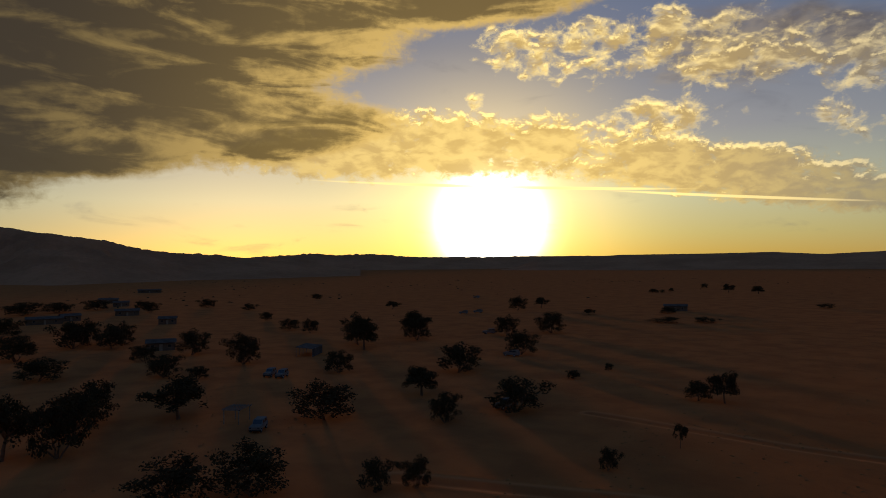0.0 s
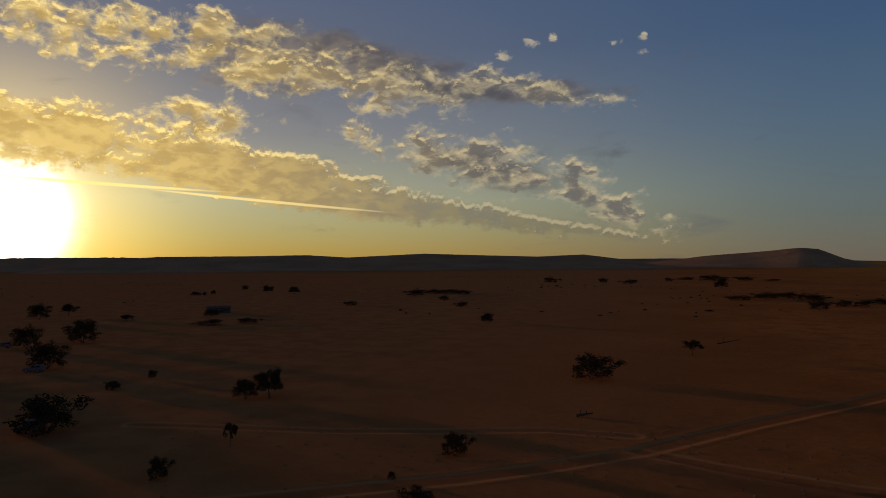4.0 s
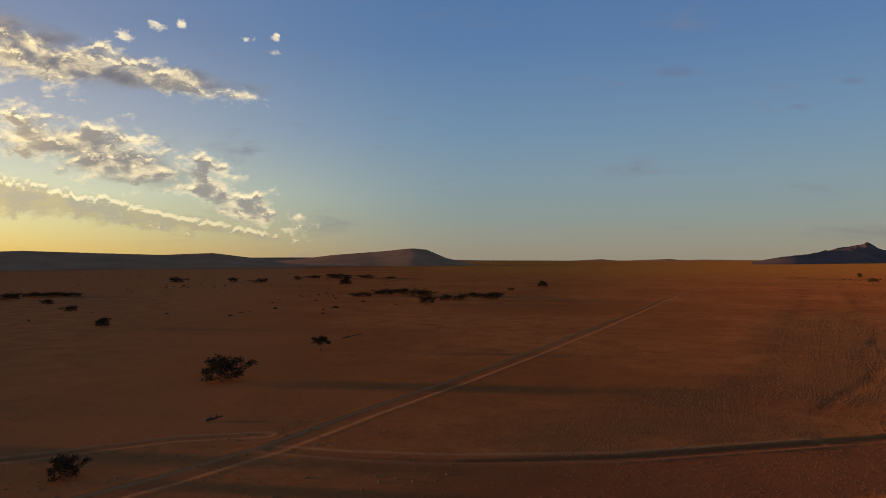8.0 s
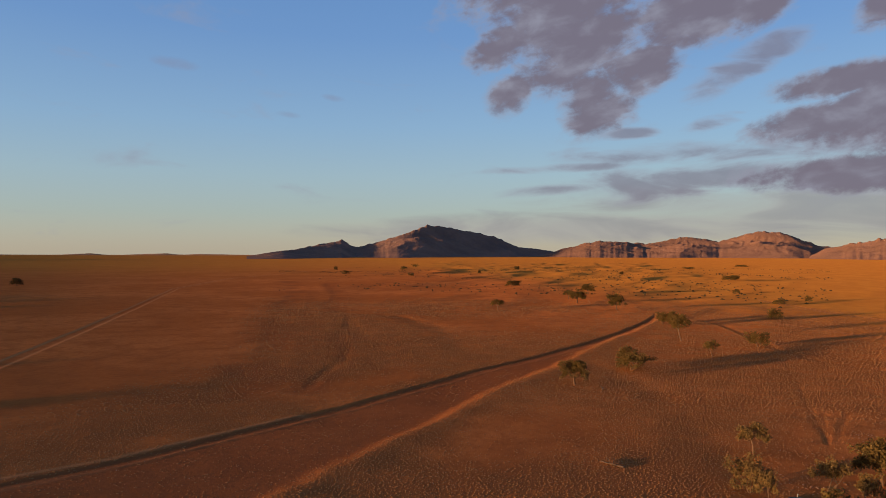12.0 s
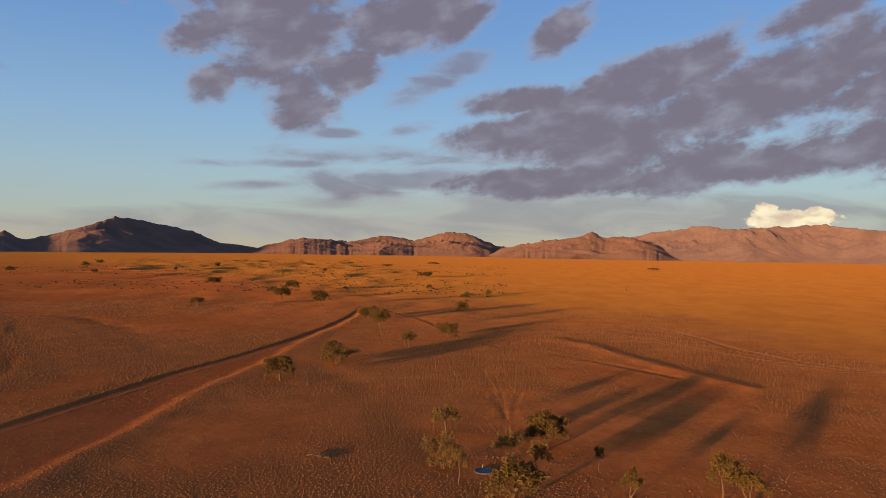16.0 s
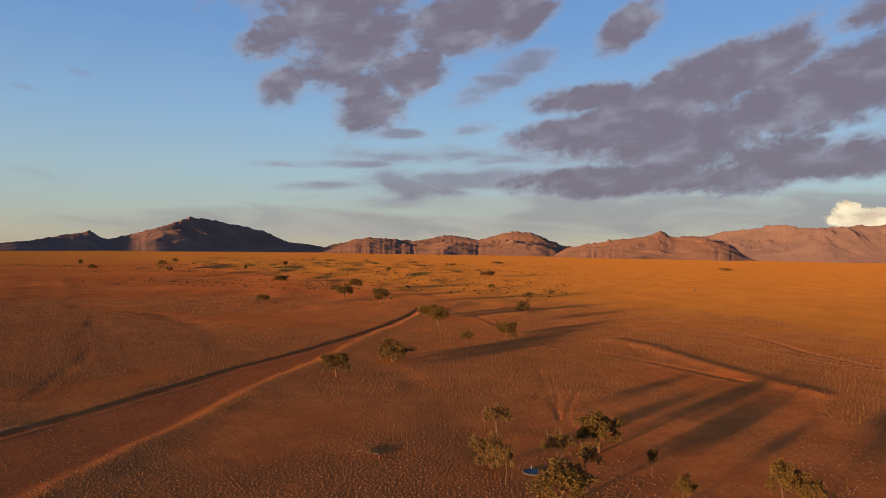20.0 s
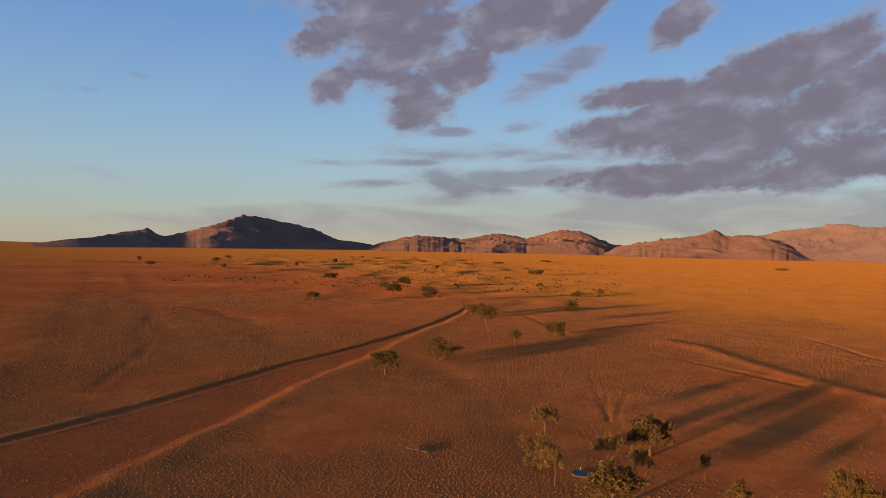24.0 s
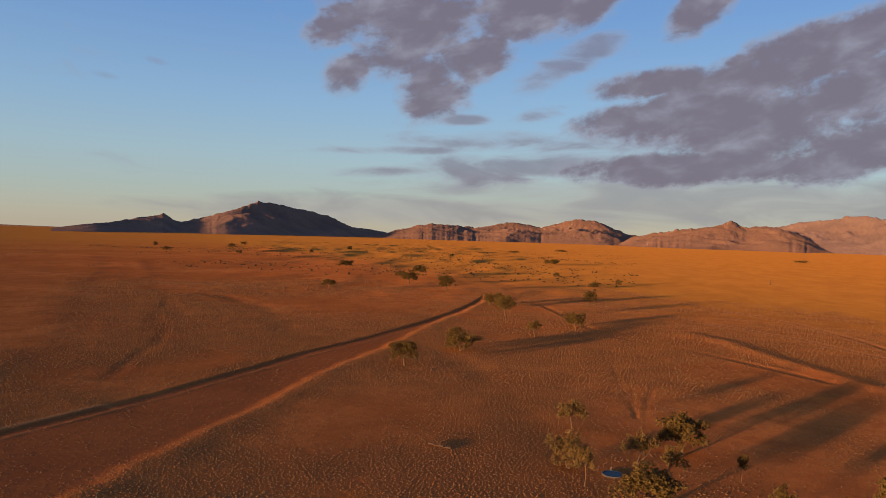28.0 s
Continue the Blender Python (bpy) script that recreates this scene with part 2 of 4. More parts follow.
sky = cloud(sky, grey, (0.30, 0.305, 0.38), (0.18, 0.158, 0.205), (grey * 0.95 + (billow - 0.5) * 2.0).step(0.2, 1.05))
sky = cloud(sky, wisps, (0.25, 0.25, 0.33), (0.2, 0.2, 0.3), 0.5)
sky = cloud(sky, wash, blend(wt, near_sun, (0.44, 0.385, 0.345), (1.3, 0.92, 0.45)), blend(wt, near_sun, (0.25, 0.22, 0.225), (0.7, 0.5, 0.3)), soft.step(0.35, 0.65))
sky = cloud(sky, tufts, (1.5, 1.3, 0.9), (0.8, 0.75, 0.7), soft.step(0.3, 0.7))
sky = cloud(sky, puffs * 0.9, blend(wt, (soft + puffs * 0.25).step(0.46, 0.78), gold, brown), gold, (puff_rim * 1.3).step(0.1, 0.9))
sky = cloud(sky, band * (az.step(8.0, -22.0) * 0.42 + 0.5), blend(wt, soft.step(0.38, 0.62), amber, brown), gold, (band_rim * 1.2 + (fine - 0.5) * 0.8).step(0.1, 0.9))
sky = cloud(sky, streak * 0.8, gold, gold, 0.5)
glowing = blend(wt, near_sun, (0.42, 0.29, 0.11), (2.2, 1.45, 0.42))
shade = blend(wt, near_sun, (0.13, 0.095, 0.055), (0.62, 0.41, 0.13))
sky = cloud(sky, deck * 0.97, glowing, shade, ((smear - 0.5) * 2.2 + (soft - 0.5) * 0.6 + deck_body * 0.85).step(0.2, 0.9))
# the ground's own haze below the horizon
sky = blend(wt, el.step(-2.0, -6.0), sky, (0.1, 0.06, 0.04))
back = wt.nodes.new("ShaderNodeBackground")
wt.links.new(sky.socket, back.inputs[0])
back.inputs[1].default_value = SKY
wout = wt.nodes.new("ShaderNodeOutputWorld")
wt.links.new(back.outputs[0], wout.inputs[0])

# ================= materials =================


def material(name, rough=0.9):
    m = bpy.data.materials.new(name)
    m.use_nodes = True
    t = m.node_tree
    b = t.nodes["Principled BSDF"]
    b.inputs["Roughness"].default_value = rough
    b.inputs["Specular IOR Level"].default_value = 0.0
    b.inputs["Diffuse Roughness"].default_value = 0.6
    tc = t.nodes.new("ShaderNodeTexCoord")
    return m, t, b, Wire(t, tc.outputs["Object"])


def bump(t, b, height, strength, distance):
    node = t.nodes.new("ShaderNodeBump")
    node.inputs["Strength"].default_value, node.inputs["Distance"].default_value = strength, distance
    t.links.new(height.socket, node.inputs["Height"])
    t.links.new(node.outputs[0], b.inputs["Normal"])


def attribute(t, name):
    node = t.nodes.new("ShaderNodeAttribute")
    node.attribute_name = name
    return Wire(t, node.outputs["Fac"])


def mottled(name, dark, light, scale, rough=0.9, relief=0.4, distance=0.05, island=False):
    """A dry surface with two scales of variation and fine relief."""
    m, t, b, where = material(name, rough)
    big, small = fbm(t, where, scale, 4.0), fbm(t, where, scale * 9, 5.0, 0.65)
    mix = (big * 0.6 + small * 0.4).step(0.32, 0.68)
    if island:
        g = t.nodes.new("ShaderNodeNewGeometry")
        mix = mix * 0.5 + Wire(t, g.outputs["Random Per Island"]) * 0.5
    t.links.new(blend(t, mix, dark, light).socket, b.inputs["Base Color"])
    bump(t, b, small, relief, distance)
    return m


def sep_xy(t, where):
    node = t.nodes.new("ShaderNodeSeparateXYZ")
    t.links.new(where.socket, node.inputs[0])
    return Wire(t, node.outputs[0]), Wire(t, node.outputs[1])


def sand_material():
    m, t, b, where = material("desert_sand", 0.95)
    broad, patch, grain = fbm(t, where, 0.012, 5.0, 0.6, 0.4), fbm(t, where, 0.11, 6.0, 0.62, 0.3), fbm(t, where, 2.2, 6.0, 0.7)
    red = blend(t, broad.step(0.35, 0.65), (0.366, 0.108, 0.028), (0.484, 0.149, 0.039))
    red = blend(t, patch.step(0.42, 0.68) * 0.75, red, (0.301, 0.088, 0.025))
    speck = fbm(t, where, 0.6, 7.0, 0.68, 0.2)
    red = blend(t, speck.step(0.4, 0.68) * 0.45, red, (0.250, 0.072, 0.021))
    # western sand coloured darker, standing in for ground seen against the sun
    red = blend(t, attribute(t, "gravel"), red, blend(t, patch.step(0.35, 0.65), (0.293, 0.108, 0.038), (0.403, 0.147, 0.048)))
    streaks = fbm(t, vec(t, sep_xy(t, where)[0] * 0.02, sep_xy(t, where)[1] * 0.05, 0.0), 1.0, 6.0, 0.6, 0.5)
    straw = blend(t, (patch * 0.4 + streaks * 0.6).step(0.36, 0.64), (0.468, 0.181, 0.032), (0.386, 0.142, 0.027))
    colour = blend(t, attribute(t, "straw"), red, straw)
    colour = blend(t, attribute(t, "stubble") * (grain * 0.5 + patch * 0.6).step(0.38, 0.62) * 0.75, colour, (0.242, 0.088, 0.028))
    colour = blend(t, attribute(t, "wheel") * 0.85, colour, (0.498, 0.197, 0.069))
    # darker sand in the river bed, the flood channels and the tracks' middles
    colour = blend(t, attribute(t, "damp") * 0.7, colour, (0.220, 0.066, 0.024))
    t.links.new(colour.socket, b.inputs["Base Color"])
    b.inputs["Diffuse Roughness"].default_value = 0.45
    bump(t, b, grain * 0.5 + patch * 0.45, 0.8, 0.17)
    return m


SAND = sand_material()
ROCK = mottled("red_rock", (0.15, 0.083, 0.060), (0.24, 0.125, 0.083), 0.008, 0.95, 0.5, 5.0)
ROCK_BROWN = mottled("brown_rock", (0.150, 0.090, 0.070), (0.23, 0.128, 0.092), 0.008, 0.95, 0.5, 5.0)
ROCK_PALE = mottled("pale_rock", (0.155, 0.098, 0.084), (0.225, 0.138, 0.112), 0.008, 0.95, 0.4, 4.0)
# sunward hills: rock colour raised to stand in for haze before them
ROCK_HAZED = mottled("dark_rock", (0.31, 0.150, 0.076), (0.44, 0.215, 0.108), 0.01, 0.95, 0.3, 3.0)
BARK = mottled("acacia_bark", (0.11, 0.062, 0.038), (0.22, 0.130, 0.080), 2.0, 0.95, 0.6, 0.03)
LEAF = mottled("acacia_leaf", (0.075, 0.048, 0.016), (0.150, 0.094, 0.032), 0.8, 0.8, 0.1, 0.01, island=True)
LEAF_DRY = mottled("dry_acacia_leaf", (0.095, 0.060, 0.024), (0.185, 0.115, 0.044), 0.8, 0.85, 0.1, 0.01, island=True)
# darker leaf for western and northern trees and shrubs, and far scrub
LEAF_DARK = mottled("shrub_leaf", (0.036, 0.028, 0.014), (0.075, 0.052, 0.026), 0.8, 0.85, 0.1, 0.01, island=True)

# ================= ground =================


def lattice(ix, iy, seed):
    h = (ix * 374761393 + iy * 668265263 + seed * 974634777) & 0xFFFFFFFF
    h = ((h ^ (h >> 13)) * 1274126177) & 0xFFFFFFFF
    return ((h ^ (h >> 16)) & 0xFFFF) / 65535.0


def value_noise(x, y, seed=0):
    ix, iy = np.floor(x).astype(np.int64), np.floor(y).astype(np.int64)
    fx, fy = x - ix, y - iy
    fx, fy = fx * fx * (3 - 2 * fx), fy * fy * (3 - 2 * fy)
    a, b = lattice(ix, iy, seed), lattice(ix + 1, iy, seed)
    c, d = lattice(ix, iy + 1, seed), lattice(ix + 1, iy + 1, seed)
    return (a + (b - a) * fx) * (1 - fy) + (c + (d - c) * fx) * fy


def cloudy(x, y, size, octaves=4, seed=0):
    total, amp, norm = 0.0, 1.0, 0.0
    for k in range(octaves):
        total, norm = total + amp * value_noise(x / size * 2 ** k, y / size * 2 ** k, seed + k), norm + amp
        amp *= 0.5
    return total / norm


def smooth(v, a, b):
    v = np.clip((v - a) / (b - a), 0, 1)
    return v * v * (3 - 2 * v)


def beside(x, y, line):
    """Distance to a line of points, and how far along it (metres)."""
    best, along, start = np.full(np.shape(x), 1e9), np.zeros(np.shape(x)), 0.0
    for (ax, ay), (bx, by) in zip(line, line[1:]):
        ux, uy = bx - ax, by - ay
        size = math.hypot(ux, uy)
        k = np.clip(((x - ax) * ux + (y - ay) * uy) / size ** 2, 0, 1)
        dist = np.hypot(x - ax - k * ux, y - ay - k * uy)
        near = dist < best
        best, along = np.where(near, dist, best), np.where(near, start + k * size, along)
        start += size
    return best, along


ROAD = [(-60, 62), (-6, 84), (4, 89), (17.5, 97.7), (35, 112.5), (60.6, 132.2), (122.4, 183.7), (220, 268), (352, 387), (500, 477), (900, 640)]
TRAILS = [[(131.5, -3.8), (110, -3.5)], [(132, -7), (111, -4.7)], [(156.6, 0), (123.7, -2.6), (110, -3.5)]]
SIDE_TRACK = [(-60, 108), (-28, 106), (-9, 107), (6, 108.5), (18, 106)]
PLAIN_TRACK = [(430, 20), (349, -13), (325, -27.5), (290, -45), (258, -60), (226, -67), (200, -70), (179, -76.6), (165, -88), (150, -105)]
CREEK = [(470, 385), (412, 330), (361, 287), (300, 243), (251, 206), (205, 172), (166, 140), (130, 112), (96, 95)]
BRANCH = [(470, 340), (432, 316), (329, 231), (273, 203), (242, 165), (205, 140), (180, 118)]
GULLY = [(213, 146), (175, 125), (156, 108), (139, 97.5), (121, 90), (104, 82)]
SWALE = [(250, 168), (247, 148), (240, 138), (219, 115), (193, 94), (164, 75)]
WASHOUT = [(166, 47), (152, 35), (137, 26), (117.5, 16.4), (101, 9), (86, 4)]
SPUR = [(17.5, 97.7), (25.3, 91.2), (38.2, 83.3), (58.9, 75.1), (87.5, 69.4)]
FAR_TRACK = [(306, 54), (301, 40), (273, 25), (242, 15), (211.5, 5.7), (193, -4), (184, -16), (169, -28), (160, -35), (151, -41)]
GRASS_TRACK = [(300, 20), (254, -21.5), (235, -37), (217, -51), (194, -60.6), (178, -69), (169, -79), (155, -95), (135, -115)]
SUNNY_BANK = [(212, -21), (200, -30), (183, -34.5), (171, -39), (161, -43), (140, -52)]
NORTH_EDGE = ([18, 23, 30, 38.2, 57.5, 70, 85, 98, 113, 122.6, 142, 154, 163, 196, 226, 258, 300, 330], [96, 93, 88, 83, 76.4, 74, 71, 68.8, 67.2, 66.2, 64.2, 61.9, 60.3, 55.8, 53.9, 53.2, 54.5, 62])
SOUTH_EDGE = ([25, 59, 70.5, 92.6, 113, 125, 137.5, 152, 187.6, 221, 235, 284, 300, 330], [49, 49.9, 50.4, 50, 51.1, 51.3, 51, 50, 50.4, 50.6, 49, 50.6, 53, 60])


def channel(x, y):
    """How deep inside the dry river bed, 0 to 1: a steep cut on its north side, a long slope on its south."""
    north, south = np.interp(x, *NORTH_EDGE), np.interp(x, *SOUTH_EDGE)
    wob = (cloudy(x, y, 7.0, 3, 5) - 0.5) * 2.2
    return smooth(north + wob * 0.25 - y, 0, 0.8) * smooth(y - south - wob, -0.9, 1.9) * smooth(x, 16, 40) * smooth(-x, -318, -290)


def berm(x, y):
    """The thin ridge of pushed-up sand just inside the northern cut."""
    north = np.interp(x, *NORTH_EDGE) + (cloudy(x, y, 7.0, 3, 5) - 0.5) * 0.55
    return np.exp(-((north - 2.6 - 0.006 * x - y) / 0.4) ** 2) * smooth(x, 16, 40) * smooth(-x, -312, -280)


def terrain(x, y):
    x, y = np.asarray(x, float), np.asarray(y, float)
    r = np.hypot(x, y)
    near = smooth(-r, -900, -250)
    z = (cloudy(x, y, 160.0, 3, 11) - 0.5) * 1.4 * smooth(r, 150, 500) + (cloudy(x, y, 26.0, 3, 12) - 0.5) * 0.22 * near
    # wind-cut swells and old flood lines on the plain to the east
    east = smooth(x, 190, 360) * smooth(-np.abs(y - 0.35 * x + 10), -0.16 * r - 120, -0.09 * r - 30) * smooth(-r, -2300, -1400)
    ridge = 1 - np.abs(cloudy(x * 0.42 + y * 0.25, y * 1.0, 60.0, 4, 21) * 2 - 1)
    z += east * (smooth(ridge, 0.55, 1.0) * (0.7 + 1.5 * smooth(r, 450, 900)) - 0.25)
    z += 0.07 * (cloudy(x, y, 3.4, 3, 33) - 0.5) * stubble_cover(x, y) * near
    wob = (cloudy(x, y, 14.0, 3, 35) - 0.5) * 9.0
    for line, half, deep, edge in ((CREEK, 6.0, 0.055, 0.3), (BRANCH, 4.0, 0.055, 0.3), (GULLY, 2.0, 0.05, 0.2), (SWALE, 7.0, 0.17, 0.0), (WASHOUT, 6.0, 0.07, 0.0)):
        k = 1.0 if half < 5 else 0.5
        d, _ = beside(x + wob * k, y + wob * k, line)
        z -= deep * smooth(-d, -half, -half * edge) * 1.3 * (0.25 + 0.75 * smooth(cloudy(x, y, 19.0, 3, 36), 0.34, 0.6))
    z -= 0.24 * channel(x, y) - 0.06 * berm(x, y) * (0.4 + 1.2 * value_noise(x / 1.7, y / 1.7, 44))
    z += 0.10 * np.exp(-((y - np.interp(x, *SOUTH_EDGE) - wob * 0.15 + 1.8) / 2.4) ** 2) * smooth(x, 40, 60) * smooth(-x, -300, -220)
    for line, half, deep in ((ROAD, 2.4, 0.05), (SPUR, 1.8, 0.035), (FAR_TRACK, 2.0, 0.09), (GRASS_TRACK, 1.8, 0.09), (SIDE_TRACK, 1.6, 0.05), (PLAIN_TRACK, 2.0, 0.11)):
        d, _ = beside(x + wob * 0.08, y + wob * 0.08, line)
        z -= deep * smooth(-d, -half, -half * 0.5) - deep * 0.7 * np.exp(-((d - half * 1.15) / 0.6) ** 2)
    for line in TRAILS:
        d, _ = beside(x + wob * 0.1, y + wob * 0.1, line)
        z -= 0.05 * np.exp(-(d / 0.5) ** 2)
    # the sandy bank that catches the sun along the track
    d, _ = beside(x + wob * 0.15, y + wob * 0.15, SUNNY_BANK)
    return z + 0.30 * np.exp(-(d / 3.0) ** 2)


def washed(x, y):
    """Along the small flood channels, where the sand is darker."""
    wob = (cloudy(x, y, 11.0, 3, 35) - 0.5) * 7.0
    near = 0.0
    for line, half in ((CREEK, 16.0), (BRANCH, 9.0), (GULLY, 6.0)):
        near = np.maximum(near, smooth(-beside(x + wob, y + wob, line)[0], -half, -half * 0.2))
    return near * smooth(cloudy(x, y, 17.0, 4, 37), 0.3, 0.6)


def sparse_edge(x):
    return np.interp(x, [40, 47, 67, 84, 107, 126, 162, 213, 345, 420], [92, 98, 103, 108, 117, 120, 144, 200, 305, 350])


def grid_mesh(name, co, rows, cols, wrap=False):
    k = np.arange(rows * cols).reshape(rows, cols)
    if wrap:
        k = np.concatenate([k, k[:, :1]], 1)
    quads = np.stack([k[:-1, :-1], k[:-1, 1:], k[1:, 1:], k[1:, :-1]], -1).reshape(-1, 4)
    me = bpy.data.meshes.new(name)
    me.vertices.add(len(co))
    me.vertices.foreach_set("co", co.astype(np.float32).ravel())
    me.loops.add(quads.size)
    me.loops.foreach_set("vertex_index", quads.astype(np.int32).ravel())
    me.polygons.add(len(quads))
    me.polygons.foreach_set("loop_start", np.arange(0, quads.size, 4, dtype=np.int32))
    me.update()
    me.validate()
    me.shade_smooth()
    return me


def stubble_cover(x, y):
    """Where low dead tussocks grow, 0 to 1."""
    n = cloudy(x, y, 26.0, 4, 61)
    wob = (n - 0.5) * 26
    flats = smooth(x, 30, 60) * smooth(sparse_edge(x) + wob * 0.9 - y, -10, 24) * smooth(y - np.interp(x, [150, 180, 230, 272, 316, 335, 345, 420], [-125, -96, -100, -97, -88, -67, -40, 40]) + wob * 0.4, -4, 8) * smooth(-np.hypot(x, y), -430, -300)
    west = 0.10 * smooth(-x, -40, 20)
    return np.clip(flats * (0.30 + 0.70 * smooth(n, 0.36, 0.52)) + west, 0, 1) * (1 - 0.92 * bare(x, y)) * (1 - 0.8 * channel(x, y))


def bare(x, y):
    """The trampled red clearing under the acacias by the trough, and the smooth sand flats."""
    pads = ((105, -14, 31, 15), (140, -40, 30, 13), (93, 34, 19, 12), (122, 77, 15, 6.5), (250, 89, 48, 32))
    wob = (cloudy(x, y, 12.0, 3, 63) - 0.5) * 14.0
    return np.clip(sum(np.exp(-(((x - a + wob) / ra) ** 2 + ((y - b + wob) / rb) ** 2) ** 2) for a, b, ra, rb in pads), 0, 1)


# how much darker the sand is in the river bed and flood channels
def sand_darkening(x, y):
    return 0.95 * channel(x, y) + 0.75 * washed(x, y)


def by_rows(field, x, y, step=12):
    """field over a large grid, a few rows at a time."""
    return np.concatenate([field(x[k:k + step], y[k:k + step]) for k in range(0, len(x), step)])


def build_ground():
    fine_az = np.concatenate([np.arange(-80, 14, 0.2), np.arange(14, 126, 0.105)])
    az = np.radians(np.concatenate([fine_az, np.arange(127, 280, 2.5)]))
    dips = np.radians(np.concatenate([[70, 55, 45, 38, 33, 29, 26, 24.5], np.arange(23.2, 3.0, -0.052), np.arange(3.0, 0.301, -0.022)]))
    r = np.concatenate([[0.0, 4.0], 26.0 / np.tan(dips)])
    A, R = np.meshgrid(az, r)
    x, y = R * np.sin(A), R * np.cos(A)
    z = by_rows(terrain, x, y)
    me = grid_mesh("ground", np.stack([x, y, z], -1).reshape(-1, 3), len(r), len(az), True)
    wheel, worn = by_rows(berm, x, y) * 0.8, np.zeros_like(x)
    for line, gauge in ((ROAD, 1.3), (SPUR, 1.2), (GRASS_TRACK, 1.1), (SIDE_TRACK, 1.0), (PLAIN_TRACK, 1.2)):
        d = by_rows(lambda u, v: beside(u, v, line)[0], x, y)
        wheel = np.maximum(wheel, np.exp(-((d - gauge * 1.4) / 0.5) ** 2))
        worn = np.maximum(worn, smooth(-d, -gauge * 1.6, -gauge * 1.1))
    straw = smooth(x * 0.75 - y, 150, 330) * smooth(x, 60, 140)
    straw = np.clip(straw + 0.8 * smooth(R, 500, 1500) * smooth(x - 0.3 * y, 0, 400), 0, 1)
    # the west's dimmer look against the sun, put into the sand colour
    gravel = smooth(-(x - 0.25 * y), -40, 110)
    for name, values in (("gravel", gravel), ("wheel", wheel), ("straw", straw), ("stubble", by_rows(stubble_cover, x, y)), ("damp", by_rows(sand_darkening, x, y) + 0.35 * worn)):
        me.attributes.new(name, "FLOAT", "POINT").data.foreach_set("value", np.clip(values, 0, 1).astype(np.float32).ravel())
    me.materials.append(SAND)
    return tagged(new("ground", me), "red-brown desert sand plain with wheel tracks and dry washes", "ground", kind="structure")


build_ground()

# ================= mountains =================


def mountain(name, label, crest, far, depth, mat, rough=1.0, seed=0, base=0.0, slant=0.0):
    """A ridge seen round the horizon: crest as pairs of degrees (bearing, height), its distance and half depth in metres; slant: how much farther off it gets with each degree."""
    a0, a1 = crest[0][0], crest[-1][0]
    az = np.arange(a0, a1 + 0.01, 0.07)
    v = np.linspace(-1, 1, 91)
    A, V = np.meshgrid(az, v)
    bearings, heights = [c[0] for c in crest], [c[1] for c in crest]
    tops = np.interp(az, bearings, heights)
    tops = tops + (np.abs(cloudy(az * 1.0, az * 0 + seed, 0.6, 5, seed) * 2 - 1) - 0.25) * 0.24 * rough * smooth(tops, -0.3, 0.8)
    rc = far + (cloudy(az, az * 0, 5.0, 1, seed + 3) - 0.5) * depth * 0.6 * min(1.0, rough) + (az - (a0 + a1) / 2) * slant
    top = 26.0 + rc * np.tan(np.radians(tops)) - base
    R = rc[None, :] + V * depth * (0.45 + 0.55 * smooth(top, 0, far * 0.03))[None, :]
    X, Y = R * np.sin(np.radians(A)), R * np.cos(np.radians(A))
    s = np.abs(V)
    wx = X + (cloudy(X, Y, depth * 0.5, 3, seed + 4) - 0.5) * depth * 0.3
    wy = Y + (cloudy(X, Y, depth * 0.5, 3, seed + 14) - 0.5) * depth * 0.3
    along = A * far / 57.3 + s * depth * 0.7 + (cloudy(wx, wy, depth * 0.5, 3, seed + 6) - 0.5) * depth * 0.7 * s
    # spurs reach out from the crest, with bays between them
    spur = smooth(cloudy(along, s * depth * 0.5, depth * 0.42, 2, seed + 5), 0.2, 0.8)
    reach = 1 - 0.14 * min(1.0, rough) * (1 - spur)
    prof = np.clip(1 - s / reach, 0, 1) ** 1.15
    craggy, amp, norm = 0.0, 1.0, 0.0
    for k in range(6):
        craggy = craggy + amp * (1 - np.abs(cloudy(wx, wy, depth * 0.40 / 1.9 ** k, 1, seed + 20 + k) * 2 - 1))
        norm, amp = norm + amp, amp * 0.62
    shape = prof * (1 + 0.95 * rough * (craggy / norm - 0.62) * smooth(s, 0.0, 0.25))
    # the crest's small teeth stay at the crest; the slopes below follow its broad form
    near = np.maximum(top, 0)
    wide = np.convolve(np.pad(near, 20, mode="edge"), np.hanning(43)[1:-1] / np.hanning(43).sum(), "valid")
    w = smooth(s, 0.0, 0.1)
    low = smooth(s, 0.25, 0.55)
    body = near[None, :] * (1 - w) + (np.minimum(wide, near * 1.15 + 4.0)[None, :] * (1 - low) + wide[None, :] * low) * w
    Z = body * np.clip(shape, 0, 1) - 0.6 - 3.0 * smooth(s, 0.9, 1.0)
    me = grid_mesh(name, np.stack([X, Y, Z + base], -1).reshape(-1, 3), len(v), len(az))
    me.materials.append(mat)
    return tagged(new(name, me), label, "mountain")


mountain("mountain", "dark rocky mountain ridge sloping down to the plain at sunset",
         [(-100, 3.2), (-90, 3.6), (-79.9, 3.34), (-73.7, 2.74), (-71, 2.31), (-67, 1.81), (-65.2, 1.27), (-62.8, 0.92), (-58.7, 0.64), (-55.3, 0.25), (-51.8, -0.14), (-48.2, -0.6)],
         1500, 430, ROCK_HAZED, 0.9, 101)
